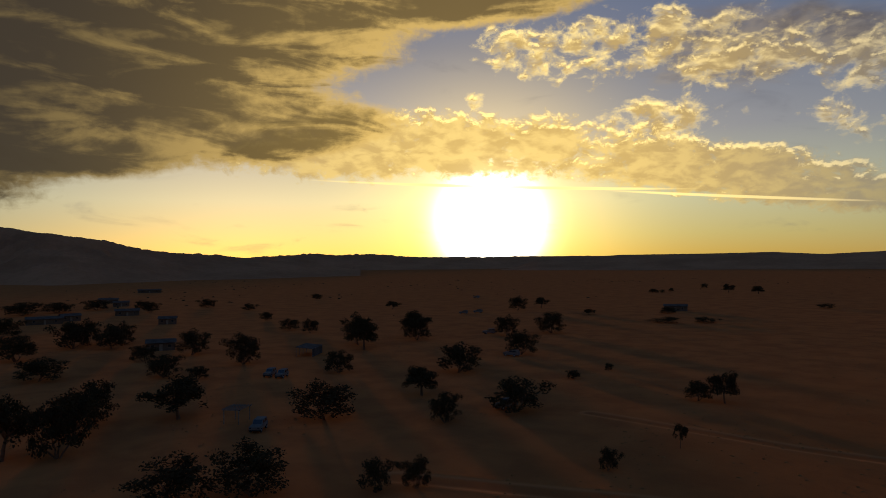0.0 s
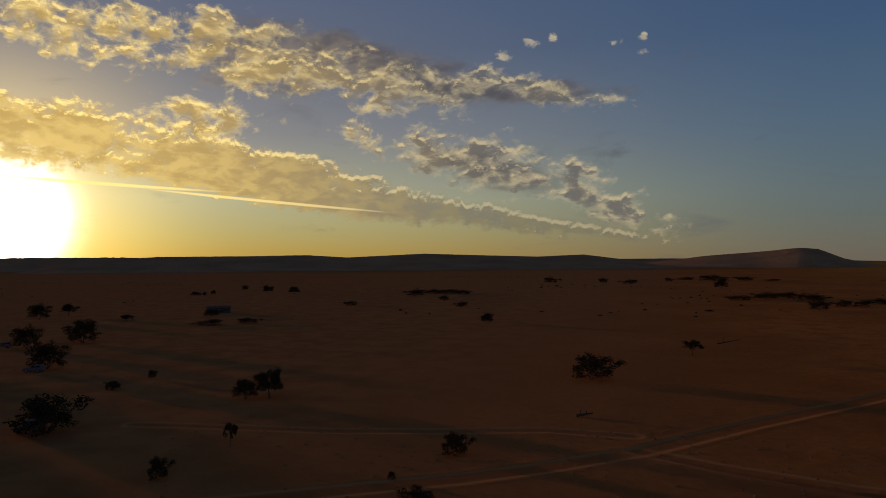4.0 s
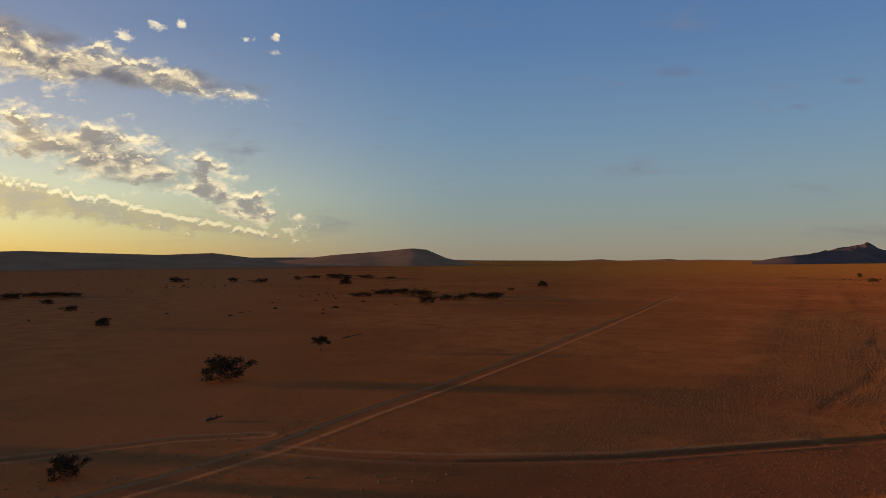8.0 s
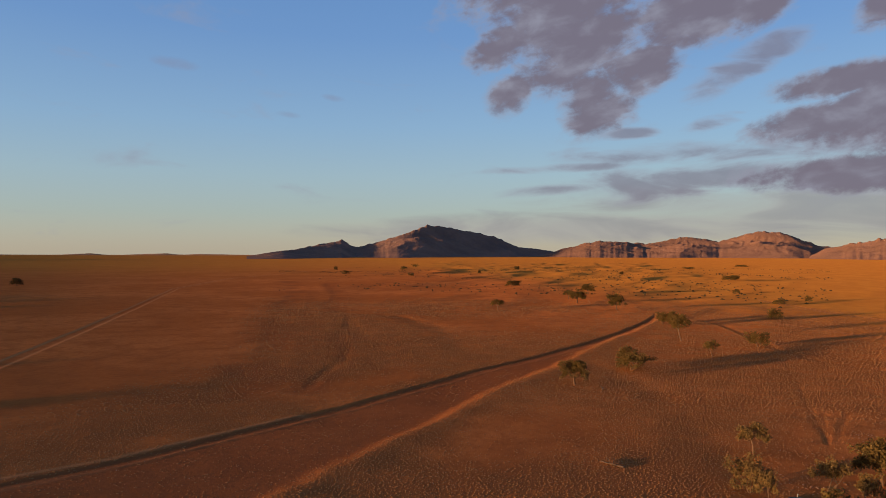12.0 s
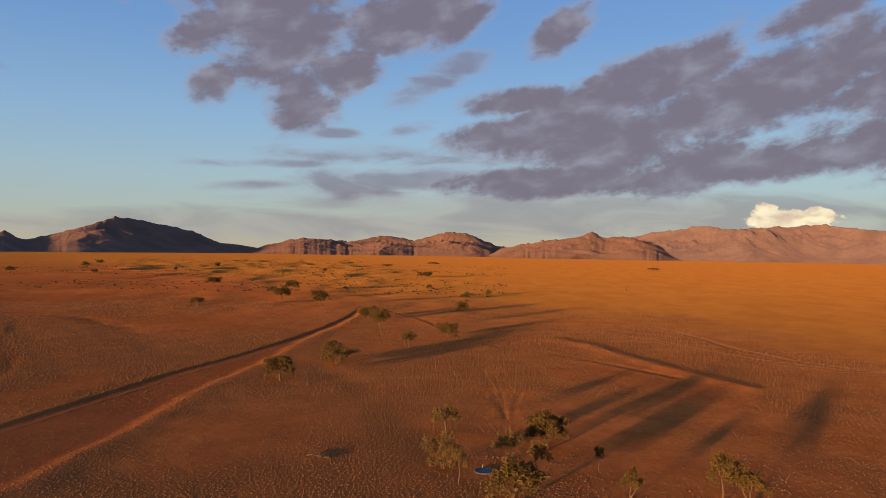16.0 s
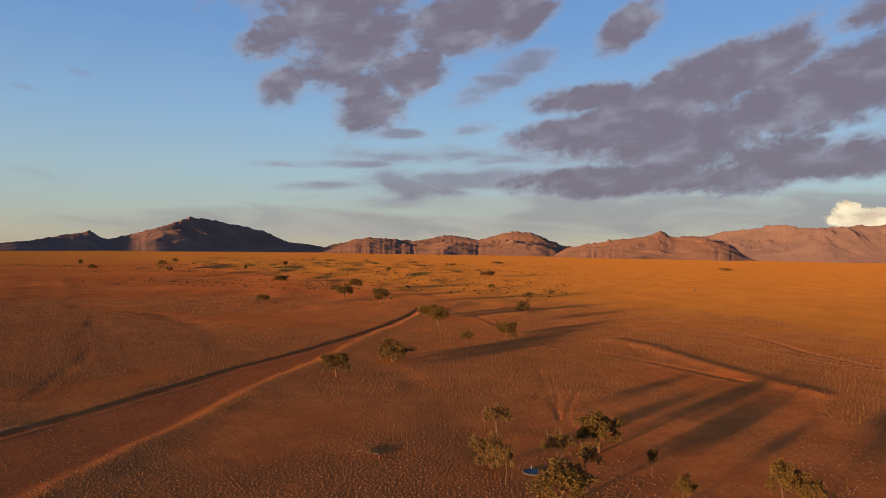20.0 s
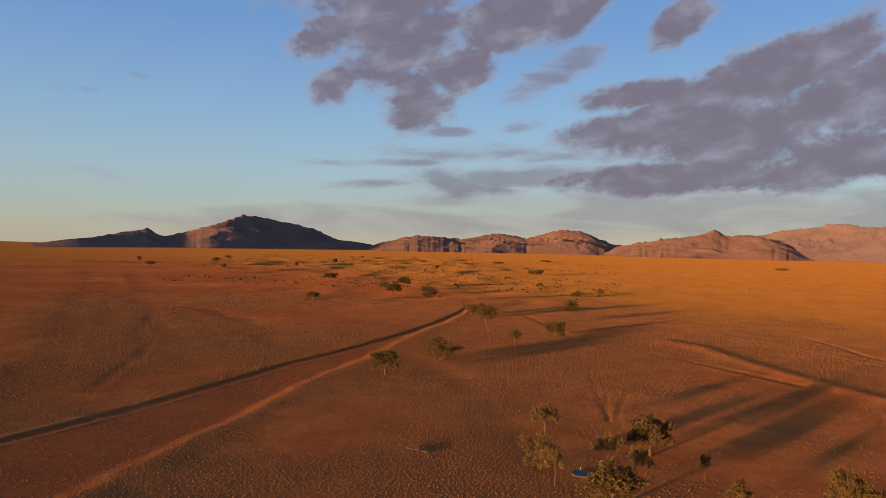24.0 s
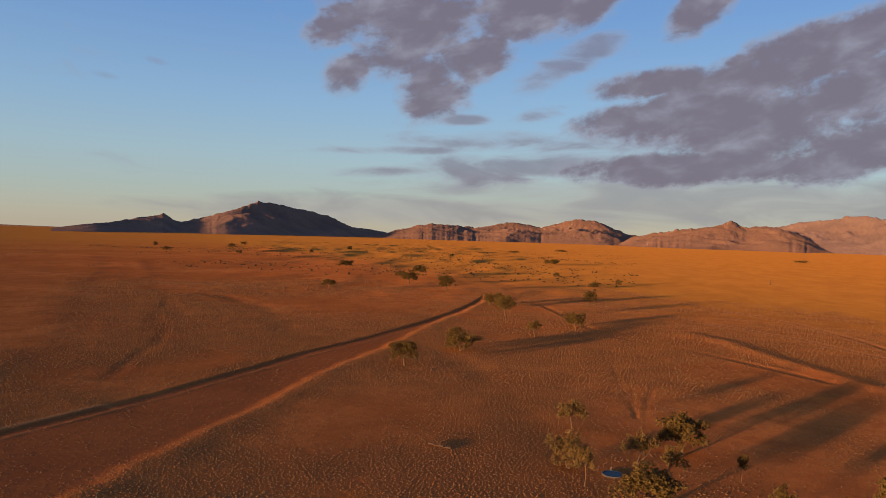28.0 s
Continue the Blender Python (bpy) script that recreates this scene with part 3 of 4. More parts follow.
mountain("hill", "low far hills in silhouette under the setting sun",
         [(-61, -0.7), (-59, 0.2), (-57, 0.45), (-52.2, 0.72), (-50, 0.57), (-47.3, 0.68), (-45.5, 0.48), (-42.7, 0.36), (-38.1, 0.32), (-33.6, 0.36), (-27.4, 0.3), (-22, 0), (-19, -0.7)],
         2600, 450, ROCK_HAZED, 0.6, 111)
mountain("hill", "long low tableland with flat tops on the plain's edge",
         [(-37, -0.9), (-34, 0), (-27.4, 0.38), (-21.1, 0.4), (-16.5, 0.46), (-13.2, 0.26), (-7, 0.53), (-2.7, 0.38), (2.1, 0.23), (5.8, 0.37), (8.6, 0.0), (11, -0.4), (13, -0.9)],
         2100, 420, ROCK_HAZED, 0.15, 121)
mountain("hill", "smooth dark mesa rising alone from the sand plain",
         [(8, -0.75), (9, -0.45), (12.6, -0.1), (14.9, 0.19), (18.6, 0.46), (21.3, 0.72), (22.5, 0.63), (24.1, -0.06), (25.9, -0.5), (27, -0.75)],
         2300, 330, ROCK_HAZED, 0.15, 131)
mountain("hill", "thin line of far low hills on the horizon",
         [(2, -0.1), (9, 0.0), (12.6, 0.0), (20, -0.1), (27, -0.28), (34.5, -0.31), (36.5, -0.2), (37.8, -0.34), (41.7, -0.19), (42.6, -0.31), (43.9, -0.24), (48, -0.3), (52, -0.4)],
         4300, 200, ROCK_HAZED, 0.15, 141)
mountain("mountain", "red rocky mountain with a double summit above the plain",
         [(47.5, -0.4), (49.5, -0.05), (51.1, 0.13), (53.3, 0.59), (54.9, 0.92), (56, 0.32), (58.4, 0.97), (60.2, 1.57), (61.8, 2.15), (62.2, 2.05), (62.7, 2.14), (65.2, 1.65), (67.2, 1.24), (69.2, 0.42), (70.6, 0.29), (71.9, 0.07), (73, -0.3)],
         3750, 760, ROCK_BROWN, 0.85, 151, slant=75.0)
mountain("mountain", "jagged red ridge of several rocky peaks",
         [(71, -0.3), (72.7, 0.28), (75.4, 0.92), (77.2, 0.87), (79, 0.68), (81.2, 1.09), (82.6, 1.21), (84.4, 0.87), (86.7, 1.51), (88.6, 1.59), (90.9, 0.62), (92.5, 0.3), (94, -0.3)],
         4250, 760, ROCK, 1.0, 161, slant=30.0)
mountain("mountain", "sunlit orange ridge with one pointed summit",
         [(90.5, -0.3), (91.5, 0.35), (94.9, 1.01), (97.1, 1.27), (98.7, 1.72), (99.7, 1.3), (101.5, 1.41), (102.5, 1.12), (104, 0.48), (105.3, -0.3)],
         3900, 760, ROCK, 1.0, 171, slant=10.0)
mountain("mountain", "tall pale pink range far behind the plain",
         [(98, -0.2), (101, 1.1), (103.1, 1.78), (105.2, 2.01), (107.2, 2.33), (108.8, 1.99), (110.7, 2.13), (112.5, 2.21), (115, 2.41), (117.7, 2.05), (121.8, 1.86), (127.3, 1.5), (134, 0.8), (140, -0.3)],
         4450, 720, ROCK_PALE, 1.15, 181)

# ================= trees and shrubs =================


def part(name, me, mat, parent, label=""):
    if isinstance(me, bmesh.types.BMesh):
        data = bpy.data.meshes.new(name)
        me.to_mesh(data)
        me.free()
        me = data
    if not me.materials:
        me.materials.append(mat)
    ob = new(name, me)
    ob.parent = parent
    return tagged(ob, label) if label else ob


def tubes(name, runs, sides=6):
    """One mesh of tapered round limbs: each run is a list of (x, y, z, radius)."""
    verts, faces = [], []
    for run in runs:
        pts = [Vector(p[:3]) for p in run]
        first = len(verts)
        for k, p in enumerate(pts):
            d = (pts[min(k + 1, len(pts) - 1)] - pts[max(k - 1, 0)]).normalized()
            a = d.orthogonal().normalized()
            b = d.cross(a)
            for j in range(sides):
                w = 2 * math.pi * j / sides
                verts.append(p + (a * math.cos(w) + b * math.sin(w)) * run[k][3])
        for k in range(len(pts) - 1):
            for j in range(sides):
                q = first + k * sides
                faces.append((q + j, q + (j + 1) % sides, q + sides + (j + 1) % sides, q + sides + j))
        faces.append(tuple(first + j for j in reversed(range(sides))))
        faces.append(tuple(first + (len(pts) - 1) * sides + j for j in range(sides)))
    me = bpy.data.meshes.new(name)
    me.from_pydata(verts, [], faces)
    me.shade_smooth()
    return me


def leaves(name, clumps, count, size, rng):
    """A crown: small folded leaf sprays scattered through clumps (x, y, z, radius, height)."""
    vol = np.array([c[3] ** 2 * c[4] for c in clumps]) ** 0.7
    pick = rng.choice(len(clumps), count, p=vol / vol.sum())
    c = np.array(clumps)[pick]
    v = rng.normal(size=(count, 3))
    v /= np.linalg.norm(v, axis=1)[:, None]
    v *= (rng.random(count) ** 0.45)[:, None]
    mid = c[:, :3] + v * np.stack([c[:, 3], c[:, 3], c[:, 4]], 1)
    a = rng.normal(size=(count, 3))
    a /= np.linalg.norm(a, axis=1)[:, None]
    b = np.cross(a, rng.normal(size=(count, 3)))
    b /= np.linalg.norm(b, axis=1)[:, None]
    k = size * (0.6 + 0.9 * rng.random(count))[:, None]
    n = np.cross(a, b)
    quad = np.stack([mid - a * k, mid - b * k * 0.55 + n * k * 0.2, mid + a * k, mid + b * k * 0.55 + n * k * 0.2], 1).reshape(-1, 3)
    q = np.arange(count * 4, dtype=np.int32)
    me = bpy.data.meshes.new(name)
    me.vertices.add(count * 4)
    me.vertices.foreach_set("co", quad.astype(np.float32).ravel())
    me.loops.add(count * 4)
    me.loops.foreach_set("vertex_index", q)
    me.polygons.add(count)
    me.polygons.foreach_set("loop_start", q[::4])
    me.update()
    me.validate()
    return me


def limb(rng, start, heading, length, r0, r1, bend=0.25, steps=5):
    p, d, run = Vector(start), Vector(heading).normalized(), []
    for k in range(steps + 1):
        w = k / steps
        run.append((*p, r0 + (r1 - r0) * w))
        d = (d + Vector(rng.normal(size=3)) * bend * 0.5).normalized()
        p = p + d * (length / steps)
    return run


# kind: crown from, trunk radius, limbs, stems, leaf count, leaf size, crown flatness
KINDS = {
    "umbrella": (0.42, 0.030, 5, 1, 2500, 0.026, 0.9),
    "spreading": (0.24, 0.036, 6, 1, 3500, 0.026, 1.0),
    "forked": (0.33, 0.026, 6, 2, 2500, 0.027, 1.0),
    "slender": (0.40, 0.024, 4, 1, 1500, 0.030, 1.0),
    "bush": (0.06, 0.018, 8, 4, 3200, 0.026, 1.0),
    "thicket": (0.0, 0.012, 6, 5, 1800, 0.032, 1.0),
}
MADE = {}


def grow(kind, leaf, seed):
    """A tree or shrub one metre high and one wide, as an Empty with trunk, limbs and crown."""
    low, girth, limbs, stems, count, size, flatness = KINDS[kind]
    rng = np.random.default_rng(seed)
    shrub = kind in ("bush", "thicket")
    thing = new("shrub" if shrub else "acacia_tree")
    thing.empty_display_size = 0.1
    clumps = []
    for s in range(stems):
        turn = rng.random() * 6.28 + s * 6.28 / stems
        lean = 0.12 if stems == 1 else 0.5
        run = limb(rng, (0.02 * math.cos(turn), 0.02 * math.sin(turn), -0.02), (lean * math.cos(turn), lean * math.sin(turn), 1), max(low, 0.15) + 0.1, girth, girth * 0.7, 0.22)
        part("trunk", tubes("trunk", [run]), BARK, thing)
        top = run[-1]
        for k in range(max(2, limbs // stems)):
            w = turn + k * 6.28 / max(2, limbs // stems) + rng.normal() * 0.35
            out = 0.24 + 0.10 * rng.random()
            rise = (0.97 - top[2]) * (0.55 + 0.4 * rng.random())
            branch = limb(rng, top[:3], (math.cos(w) * out, math.sin(w) * out, rise), math.hypot(out, rise) * 0.95, girth * 0.6, girth * 0.16, 0.35)
            runs = [branch]
            for j in (2, 3, 4):
                b = branch[j]
                ww = w + rng.normal() * 0.9
                twig = limb(rng, b[:3], (math.cos(ww), math.sin(ww), 0.7), 0.12 + 0.05 * rng.random(), b[3] * 0.7, girth * 0.08, 0.4, 3)
                runs.append(twig)
                e = twig[-1]
                clumps.append((e[0], e[1], min(e[2], 0.9), 0.11 + 0.07 * rng.random(), (0.07 + 0.05 * rng.random()) * flatness))
            e = branch[-1]
            clumps.append((e[0], e[1], min(e[2], 0.92), 0.14 + 0.05 * rng.random(), (0.10 + 0.04 * rng.random()) * flatness))
            part("limb", tubes("limb", runs, 5), BARK, thing)
    # the body of the crown: clumps through a dome, with gaps
    for k in range({"umbrella": 26, "spreading": 48, "forked": 28, "slender": 16, "bush": 58, "thicket": 44}[kind]):
        w, q = rng.random() * 6.28, rng.random() ** 0.5
        dome = math.sqrt(max(0.0, 1 - q * q))
        z = low + (0.94 - low) * (0.10 + (0.12 + 0.88 * rng.random()) * dome * 0.88)
        clumps.append((0.43 * q * math.cos(w), 0.43 * q * math.sin(w), z, 0.08 + 0.06 * rng.random(), 0.06 + 0.05 * rng.random()))
    wide = sorted(math.hypot(c[0], c[1]) + c[3] for c in clumps)[int(len(clumps) * 0.85)]
    tall = max(c[2] + c[4] for c in clumps)
    part("crown", leaves("crown", clumps, count, size, rng), leaf, thing)
    return thing, 0.5 / wide, 1.0 / tall


def plant(kind, leaf, x, y, w, h, variant, label, category, group=""):
    """Stand a tree of that kind at x, y, w metres wide and h high."""
    key = (kind, leaf.name, variant)
    turn = (x * 37.0 + y * 91.0) % 360.0
    place = Matrix.Translation((x, y, float(terrain(x, y)) - 0.05)) @ pose(0, 0, 0, 0, 0, turn)
    if key not in MADE:
        MADE[key] = grow(kind, leaf, variant * 17 + len(kind) * 5 + len(leaf.name))
        ob, kw, kh = MADE[key]
        m = place @ Matrix.Diagonal((w * kw * 0.97, w * kw * 0.97, h * kh * 1.05, 1))
        ob.matrix_basis = m
    else:
        src, kw, kh = MADE[key]
        m = place @ Matrix.Diagonal((w * kw * 0.97, w * kw * 0.97, h * kh * 1.05, 1))
        keep = src.scale.copy()
        src.scale = (1, 1, 1)
        ob = copy_thing(src, m)
        src.scale = keep
    return tagged(ob, label, category, group)


# the grove round the water trough: x, y, width, height, kind, variant
for x, y, w, h, kind, variant, dry in (
        (98.7, 4.9, 4.6, 4.2, "umbrella", 1, True), (83.3, 4.5, 4.8, 4.4, "bush", 1, True), (77.6, 2.5, 2.6, 4.2, "slender", 1, True),
        (86.4, -2.8, 4.6, 4.3, "forked", 1, True), (80.8, -6.7, 3.3, 4.2, "slender", 2, True)):
    plant(kind, LEAF_DRY, x, y, w, h, variant, "sparse brownish acacia tree with pale forked trunk by the trough", "tree", "acacia grove")
plant("spreading", LEAF, 92.6, -8.5, 6.8, 5.4, 1, "full green acacia tree with a broad crown near the trough", "tree", "acacia grove")
plant("spreading", LEAF, 71.4, -3.1, 6.9, 4.7, 2, "dense green acacia tree beside the round water trough", "tree", "acacia grove")
plant("slender", LEAF, 84.5, -13.9, 1.7, 3.2, 3, "small upright acacia sapling on bare red sand", "tree", "acacia grove")
for x, y, w, h, kind, v in ((74.8, -15.6, 3.2, 3.1, "forked", 2), (74.6, -25.3, 4.0, 5.2, "umbrella", 2), (73.8, -28.0, 4.8, 4.2, "forked", 3)):
    plant(kind, LEAF, x, y, w, h, v, "yellow-green acacia tree lit by low sun", "tree", "acacia grove")
for x, y, w, h, kind, v in ((217, 31, 6.8, 8, "umbrella", 3), (291, 120.3, 6.7, 4.9, "umbrella", 1), (315.7, 72.9, 9.5, 7.6, "spreading", 3), (385, 116.4, 7.2, 4.9, "umbrella", 2),
                            (352, 101.5, 10.2, 7.3, "spreading", 1), (431.8, 118, 10.3, 6.8, "spreading", 2), (188, 19.3, 4.4, 4.3, "umbrella", 3), (135.5, 39.3, 6.6, 5.0, "spreading", 2)):
    plant(kind, LEAF, x, y, w, h, v, "lone green acacia tree on the tussock plain", "tree", "acacias along the track")
for x, y, w, h in ((267, 45, 6.2, 4.5), (260, 39.4, 7.3, 5.6), (158, 33.3, 8.7, 5.4), (213.4, 10, 6.7, 4.2), (304, 8.5, 7, 4.5), (488, 36.6, 5.6, 3.2), (425.7, -3.9, 4.2, 3.9),
                   (394, 9.6, 7.7, 2.9), (684, 58, 14, 5), (702, 54, 9, 5), (492, 192, 13, 4.8), (837, 321, 8.8, 5.9), (747, 332, 5.3, 4.1), (813, 184, 5.5, 4.1)):
    plant("bush", LEAF, x, y, w, h, int(x) % 3 + 1, "rounded green thorn bush on the dry plain", "shrub", "thorn bushes to the east")
for x, y, w, h in ((868, 503, 13, 5.8), (993, 555, 11, 6.6), (653, 370, 8.6, 3.7), (795, 569, 6.4, 6.5), (666, 462, 10.6, 4.7), (1205, -287, 22, 4.5), (1400, 97, 30, 4.5), (1143, 155, 20, 4.5)):
    plant("thicket", LEAF, x, y, w, h, int(x) % 2 + 1, "far dark bush on the open plain", "shrub", "far bushes to the east")
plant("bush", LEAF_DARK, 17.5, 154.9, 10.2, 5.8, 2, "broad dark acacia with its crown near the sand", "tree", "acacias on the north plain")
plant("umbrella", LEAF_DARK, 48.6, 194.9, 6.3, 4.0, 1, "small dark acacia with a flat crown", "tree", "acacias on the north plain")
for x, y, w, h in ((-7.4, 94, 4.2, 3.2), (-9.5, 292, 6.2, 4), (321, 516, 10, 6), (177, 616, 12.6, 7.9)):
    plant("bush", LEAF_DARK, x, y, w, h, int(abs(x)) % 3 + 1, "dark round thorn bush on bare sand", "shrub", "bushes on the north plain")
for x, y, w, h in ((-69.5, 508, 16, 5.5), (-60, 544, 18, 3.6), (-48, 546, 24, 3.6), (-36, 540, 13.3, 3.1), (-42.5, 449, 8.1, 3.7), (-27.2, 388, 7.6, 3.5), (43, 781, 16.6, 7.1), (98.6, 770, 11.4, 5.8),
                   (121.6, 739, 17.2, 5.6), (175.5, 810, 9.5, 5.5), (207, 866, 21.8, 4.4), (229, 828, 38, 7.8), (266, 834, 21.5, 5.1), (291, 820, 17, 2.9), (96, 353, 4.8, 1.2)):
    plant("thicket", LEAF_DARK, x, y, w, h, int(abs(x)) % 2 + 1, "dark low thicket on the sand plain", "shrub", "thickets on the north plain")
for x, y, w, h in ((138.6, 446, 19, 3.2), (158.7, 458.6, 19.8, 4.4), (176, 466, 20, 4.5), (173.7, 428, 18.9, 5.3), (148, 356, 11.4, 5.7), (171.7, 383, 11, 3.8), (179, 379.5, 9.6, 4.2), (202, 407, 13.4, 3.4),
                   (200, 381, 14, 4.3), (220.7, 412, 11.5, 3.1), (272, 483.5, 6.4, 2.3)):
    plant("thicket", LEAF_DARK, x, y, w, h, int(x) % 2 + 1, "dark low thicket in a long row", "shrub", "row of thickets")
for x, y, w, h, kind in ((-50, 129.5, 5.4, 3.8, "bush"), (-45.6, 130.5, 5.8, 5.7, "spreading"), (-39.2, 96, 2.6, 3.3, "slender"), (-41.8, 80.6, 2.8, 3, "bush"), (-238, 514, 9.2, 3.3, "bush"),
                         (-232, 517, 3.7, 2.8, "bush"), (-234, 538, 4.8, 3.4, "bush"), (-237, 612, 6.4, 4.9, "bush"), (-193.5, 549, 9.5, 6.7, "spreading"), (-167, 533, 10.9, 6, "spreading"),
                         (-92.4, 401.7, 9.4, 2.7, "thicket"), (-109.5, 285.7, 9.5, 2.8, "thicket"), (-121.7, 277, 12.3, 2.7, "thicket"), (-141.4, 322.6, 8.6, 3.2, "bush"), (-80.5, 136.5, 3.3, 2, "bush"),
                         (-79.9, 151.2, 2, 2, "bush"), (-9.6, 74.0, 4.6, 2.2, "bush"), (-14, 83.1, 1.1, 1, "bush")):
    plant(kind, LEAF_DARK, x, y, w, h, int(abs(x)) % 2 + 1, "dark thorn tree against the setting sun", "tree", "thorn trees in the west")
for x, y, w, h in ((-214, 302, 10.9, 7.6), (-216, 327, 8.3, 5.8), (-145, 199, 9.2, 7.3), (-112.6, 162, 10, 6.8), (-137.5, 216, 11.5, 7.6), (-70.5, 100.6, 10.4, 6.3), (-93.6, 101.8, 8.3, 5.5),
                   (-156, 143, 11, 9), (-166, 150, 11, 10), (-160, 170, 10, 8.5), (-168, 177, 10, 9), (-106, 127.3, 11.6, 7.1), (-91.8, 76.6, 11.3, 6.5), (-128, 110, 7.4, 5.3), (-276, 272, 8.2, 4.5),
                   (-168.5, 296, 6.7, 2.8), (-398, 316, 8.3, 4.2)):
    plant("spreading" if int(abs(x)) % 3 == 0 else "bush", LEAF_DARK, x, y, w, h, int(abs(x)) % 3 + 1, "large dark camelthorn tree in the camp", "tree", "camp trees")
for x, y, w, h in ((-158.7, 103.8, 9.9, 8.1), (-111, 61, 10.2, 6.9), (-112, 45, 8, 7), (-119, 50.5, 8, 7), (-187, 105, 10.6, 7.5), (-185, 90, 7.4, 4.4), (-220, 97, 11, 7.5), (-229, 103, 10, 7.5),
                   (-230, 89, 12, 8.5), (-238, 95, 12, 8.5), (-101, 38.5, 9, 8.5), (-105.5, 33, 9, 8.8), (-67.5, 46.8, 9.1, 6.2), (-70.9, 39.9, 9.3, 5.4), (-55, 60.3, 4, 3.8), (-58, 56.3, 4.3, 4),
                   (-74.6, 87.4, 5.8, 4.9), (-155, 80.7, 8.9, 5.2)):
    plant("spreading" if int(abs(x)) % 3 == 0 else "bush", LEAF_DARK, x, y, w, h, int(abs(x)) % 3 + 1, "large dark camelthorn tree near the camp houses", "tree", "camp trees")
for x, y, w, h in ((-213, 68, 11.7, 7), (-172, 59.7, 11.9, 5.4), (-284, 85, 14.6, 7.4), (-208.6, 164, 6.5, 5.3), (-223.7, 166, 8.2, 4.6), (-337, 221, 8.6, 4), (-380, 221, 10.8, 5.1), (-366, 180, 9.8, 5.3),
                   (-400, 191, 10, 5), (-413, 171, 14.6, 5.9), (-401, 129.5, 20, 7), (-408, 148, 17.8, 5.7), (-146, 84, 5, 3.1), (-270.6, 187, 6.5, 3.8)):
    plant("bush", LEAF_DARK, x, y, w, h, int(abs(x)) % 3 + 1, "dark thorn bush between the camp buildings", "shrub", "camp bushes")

# ================= the camp in the west =================
TIN = mottled("weathered_tin", (0.07, 0.055, 0.045), (0.13, 0.105, 0.09), 0.7, 0.5, 0.2, 0.01)
PLASTER = mottled("dusty_plaster", (0.10, 0.07, 0.05), (0.17, 0.12, 0.085), 0.5, 0.9, 0.3, 0.01)
TIMBER = mottled("weathered_timber", (0.16, 0.12, 0.09), (0.34, 0.27, 0.21), 3.0, 0.85, 0.4, 0.01)
WHITE = mottled("beige_car_paint", (0.13, 0.115, 0.10), (0.20, 0.18, 0.16), 0.6, 0.35, 0.05, 0.005)
RUBBER = mottled("tyre_rubber", (0.02, 0.02, 0.02), (0.045, 0.042, 0.04), 5.0, 0.8, 0.2, 0.005)
STEEL = mottled("wheel_steel", (0.25, 0.25, 0.25), (0.4, 0.4, 0.4), 4.0, 0.4, 0.1, 0.005)
DARK = mottled("dark_opening", (0.02, 0.018, 0.016), (0.04, 0.035, 0.03), 2.0, 0.6, 0.1, 0.005)
GLASS, gt, gb, _w = material("car_glass", 0.08)
gb.inputs["Base Color"].default_value = (0.03, 0.035, 0.04, 1)
gb.inputs["Specular IOR Level"].default_value = 0.6


def box(x0, y0, z0, x1, y1, z1, bevel=0.0, bm=None):
    bm = bm or bmesh.new()
    r = bmesh.ops.create_cube(bm, size=1.0)
    bmesh.ops.scale(bm, vec=(x1 - x0, y1 - y0, z1 - z0), verts=r["verts"])
    bmesh.ops.translate(bm, vec=((x0 + x1) / 2, (y0 + y1) / 2, (z0 + z1) / 2), verts=r["verts"])
    if bevel:
        edges = list({e for v in r["verts"] for e in v.link_edges})
        bmesh.ops.bevel(bm, geom=edges, offset=bevel, segments=2, affect="EDGES")
    return bm


def prism(profile, y0, y1):
    """A solid with the outline profile (x, z), from y0 to y1."""
    bm = bmesh.new()
    a = [bm.verts.new((x, y0, z)) for x, z in profile]
    b = [bm.verts.new((x, y1, z)) for x, z in profile]
    bm.faces.new(a)
    bm.faces.new(list(reversed(b)))
    for k in range(len(a)):
        n = (k + 1) % len(a)
        bm.faces.new((a[n], a[k], b[k], b[n]))
    bmesh.ops.recalc_face_normals(bm, faces=bm.faces)
    return bm


def drum(radius, width, segments=18):
    bm = bmesh.new()
    bmesh.ops.create_cone(bm, cap_ends=True, segments=segments, radius1=radius, radius2=radius, depth=width)
    bmesh.ops.rotate(bm, cent=(0, 0, 0), matrix=Matrix.Rotation(radians(90), 3, "X"), verts=bm.verts)
    return bm


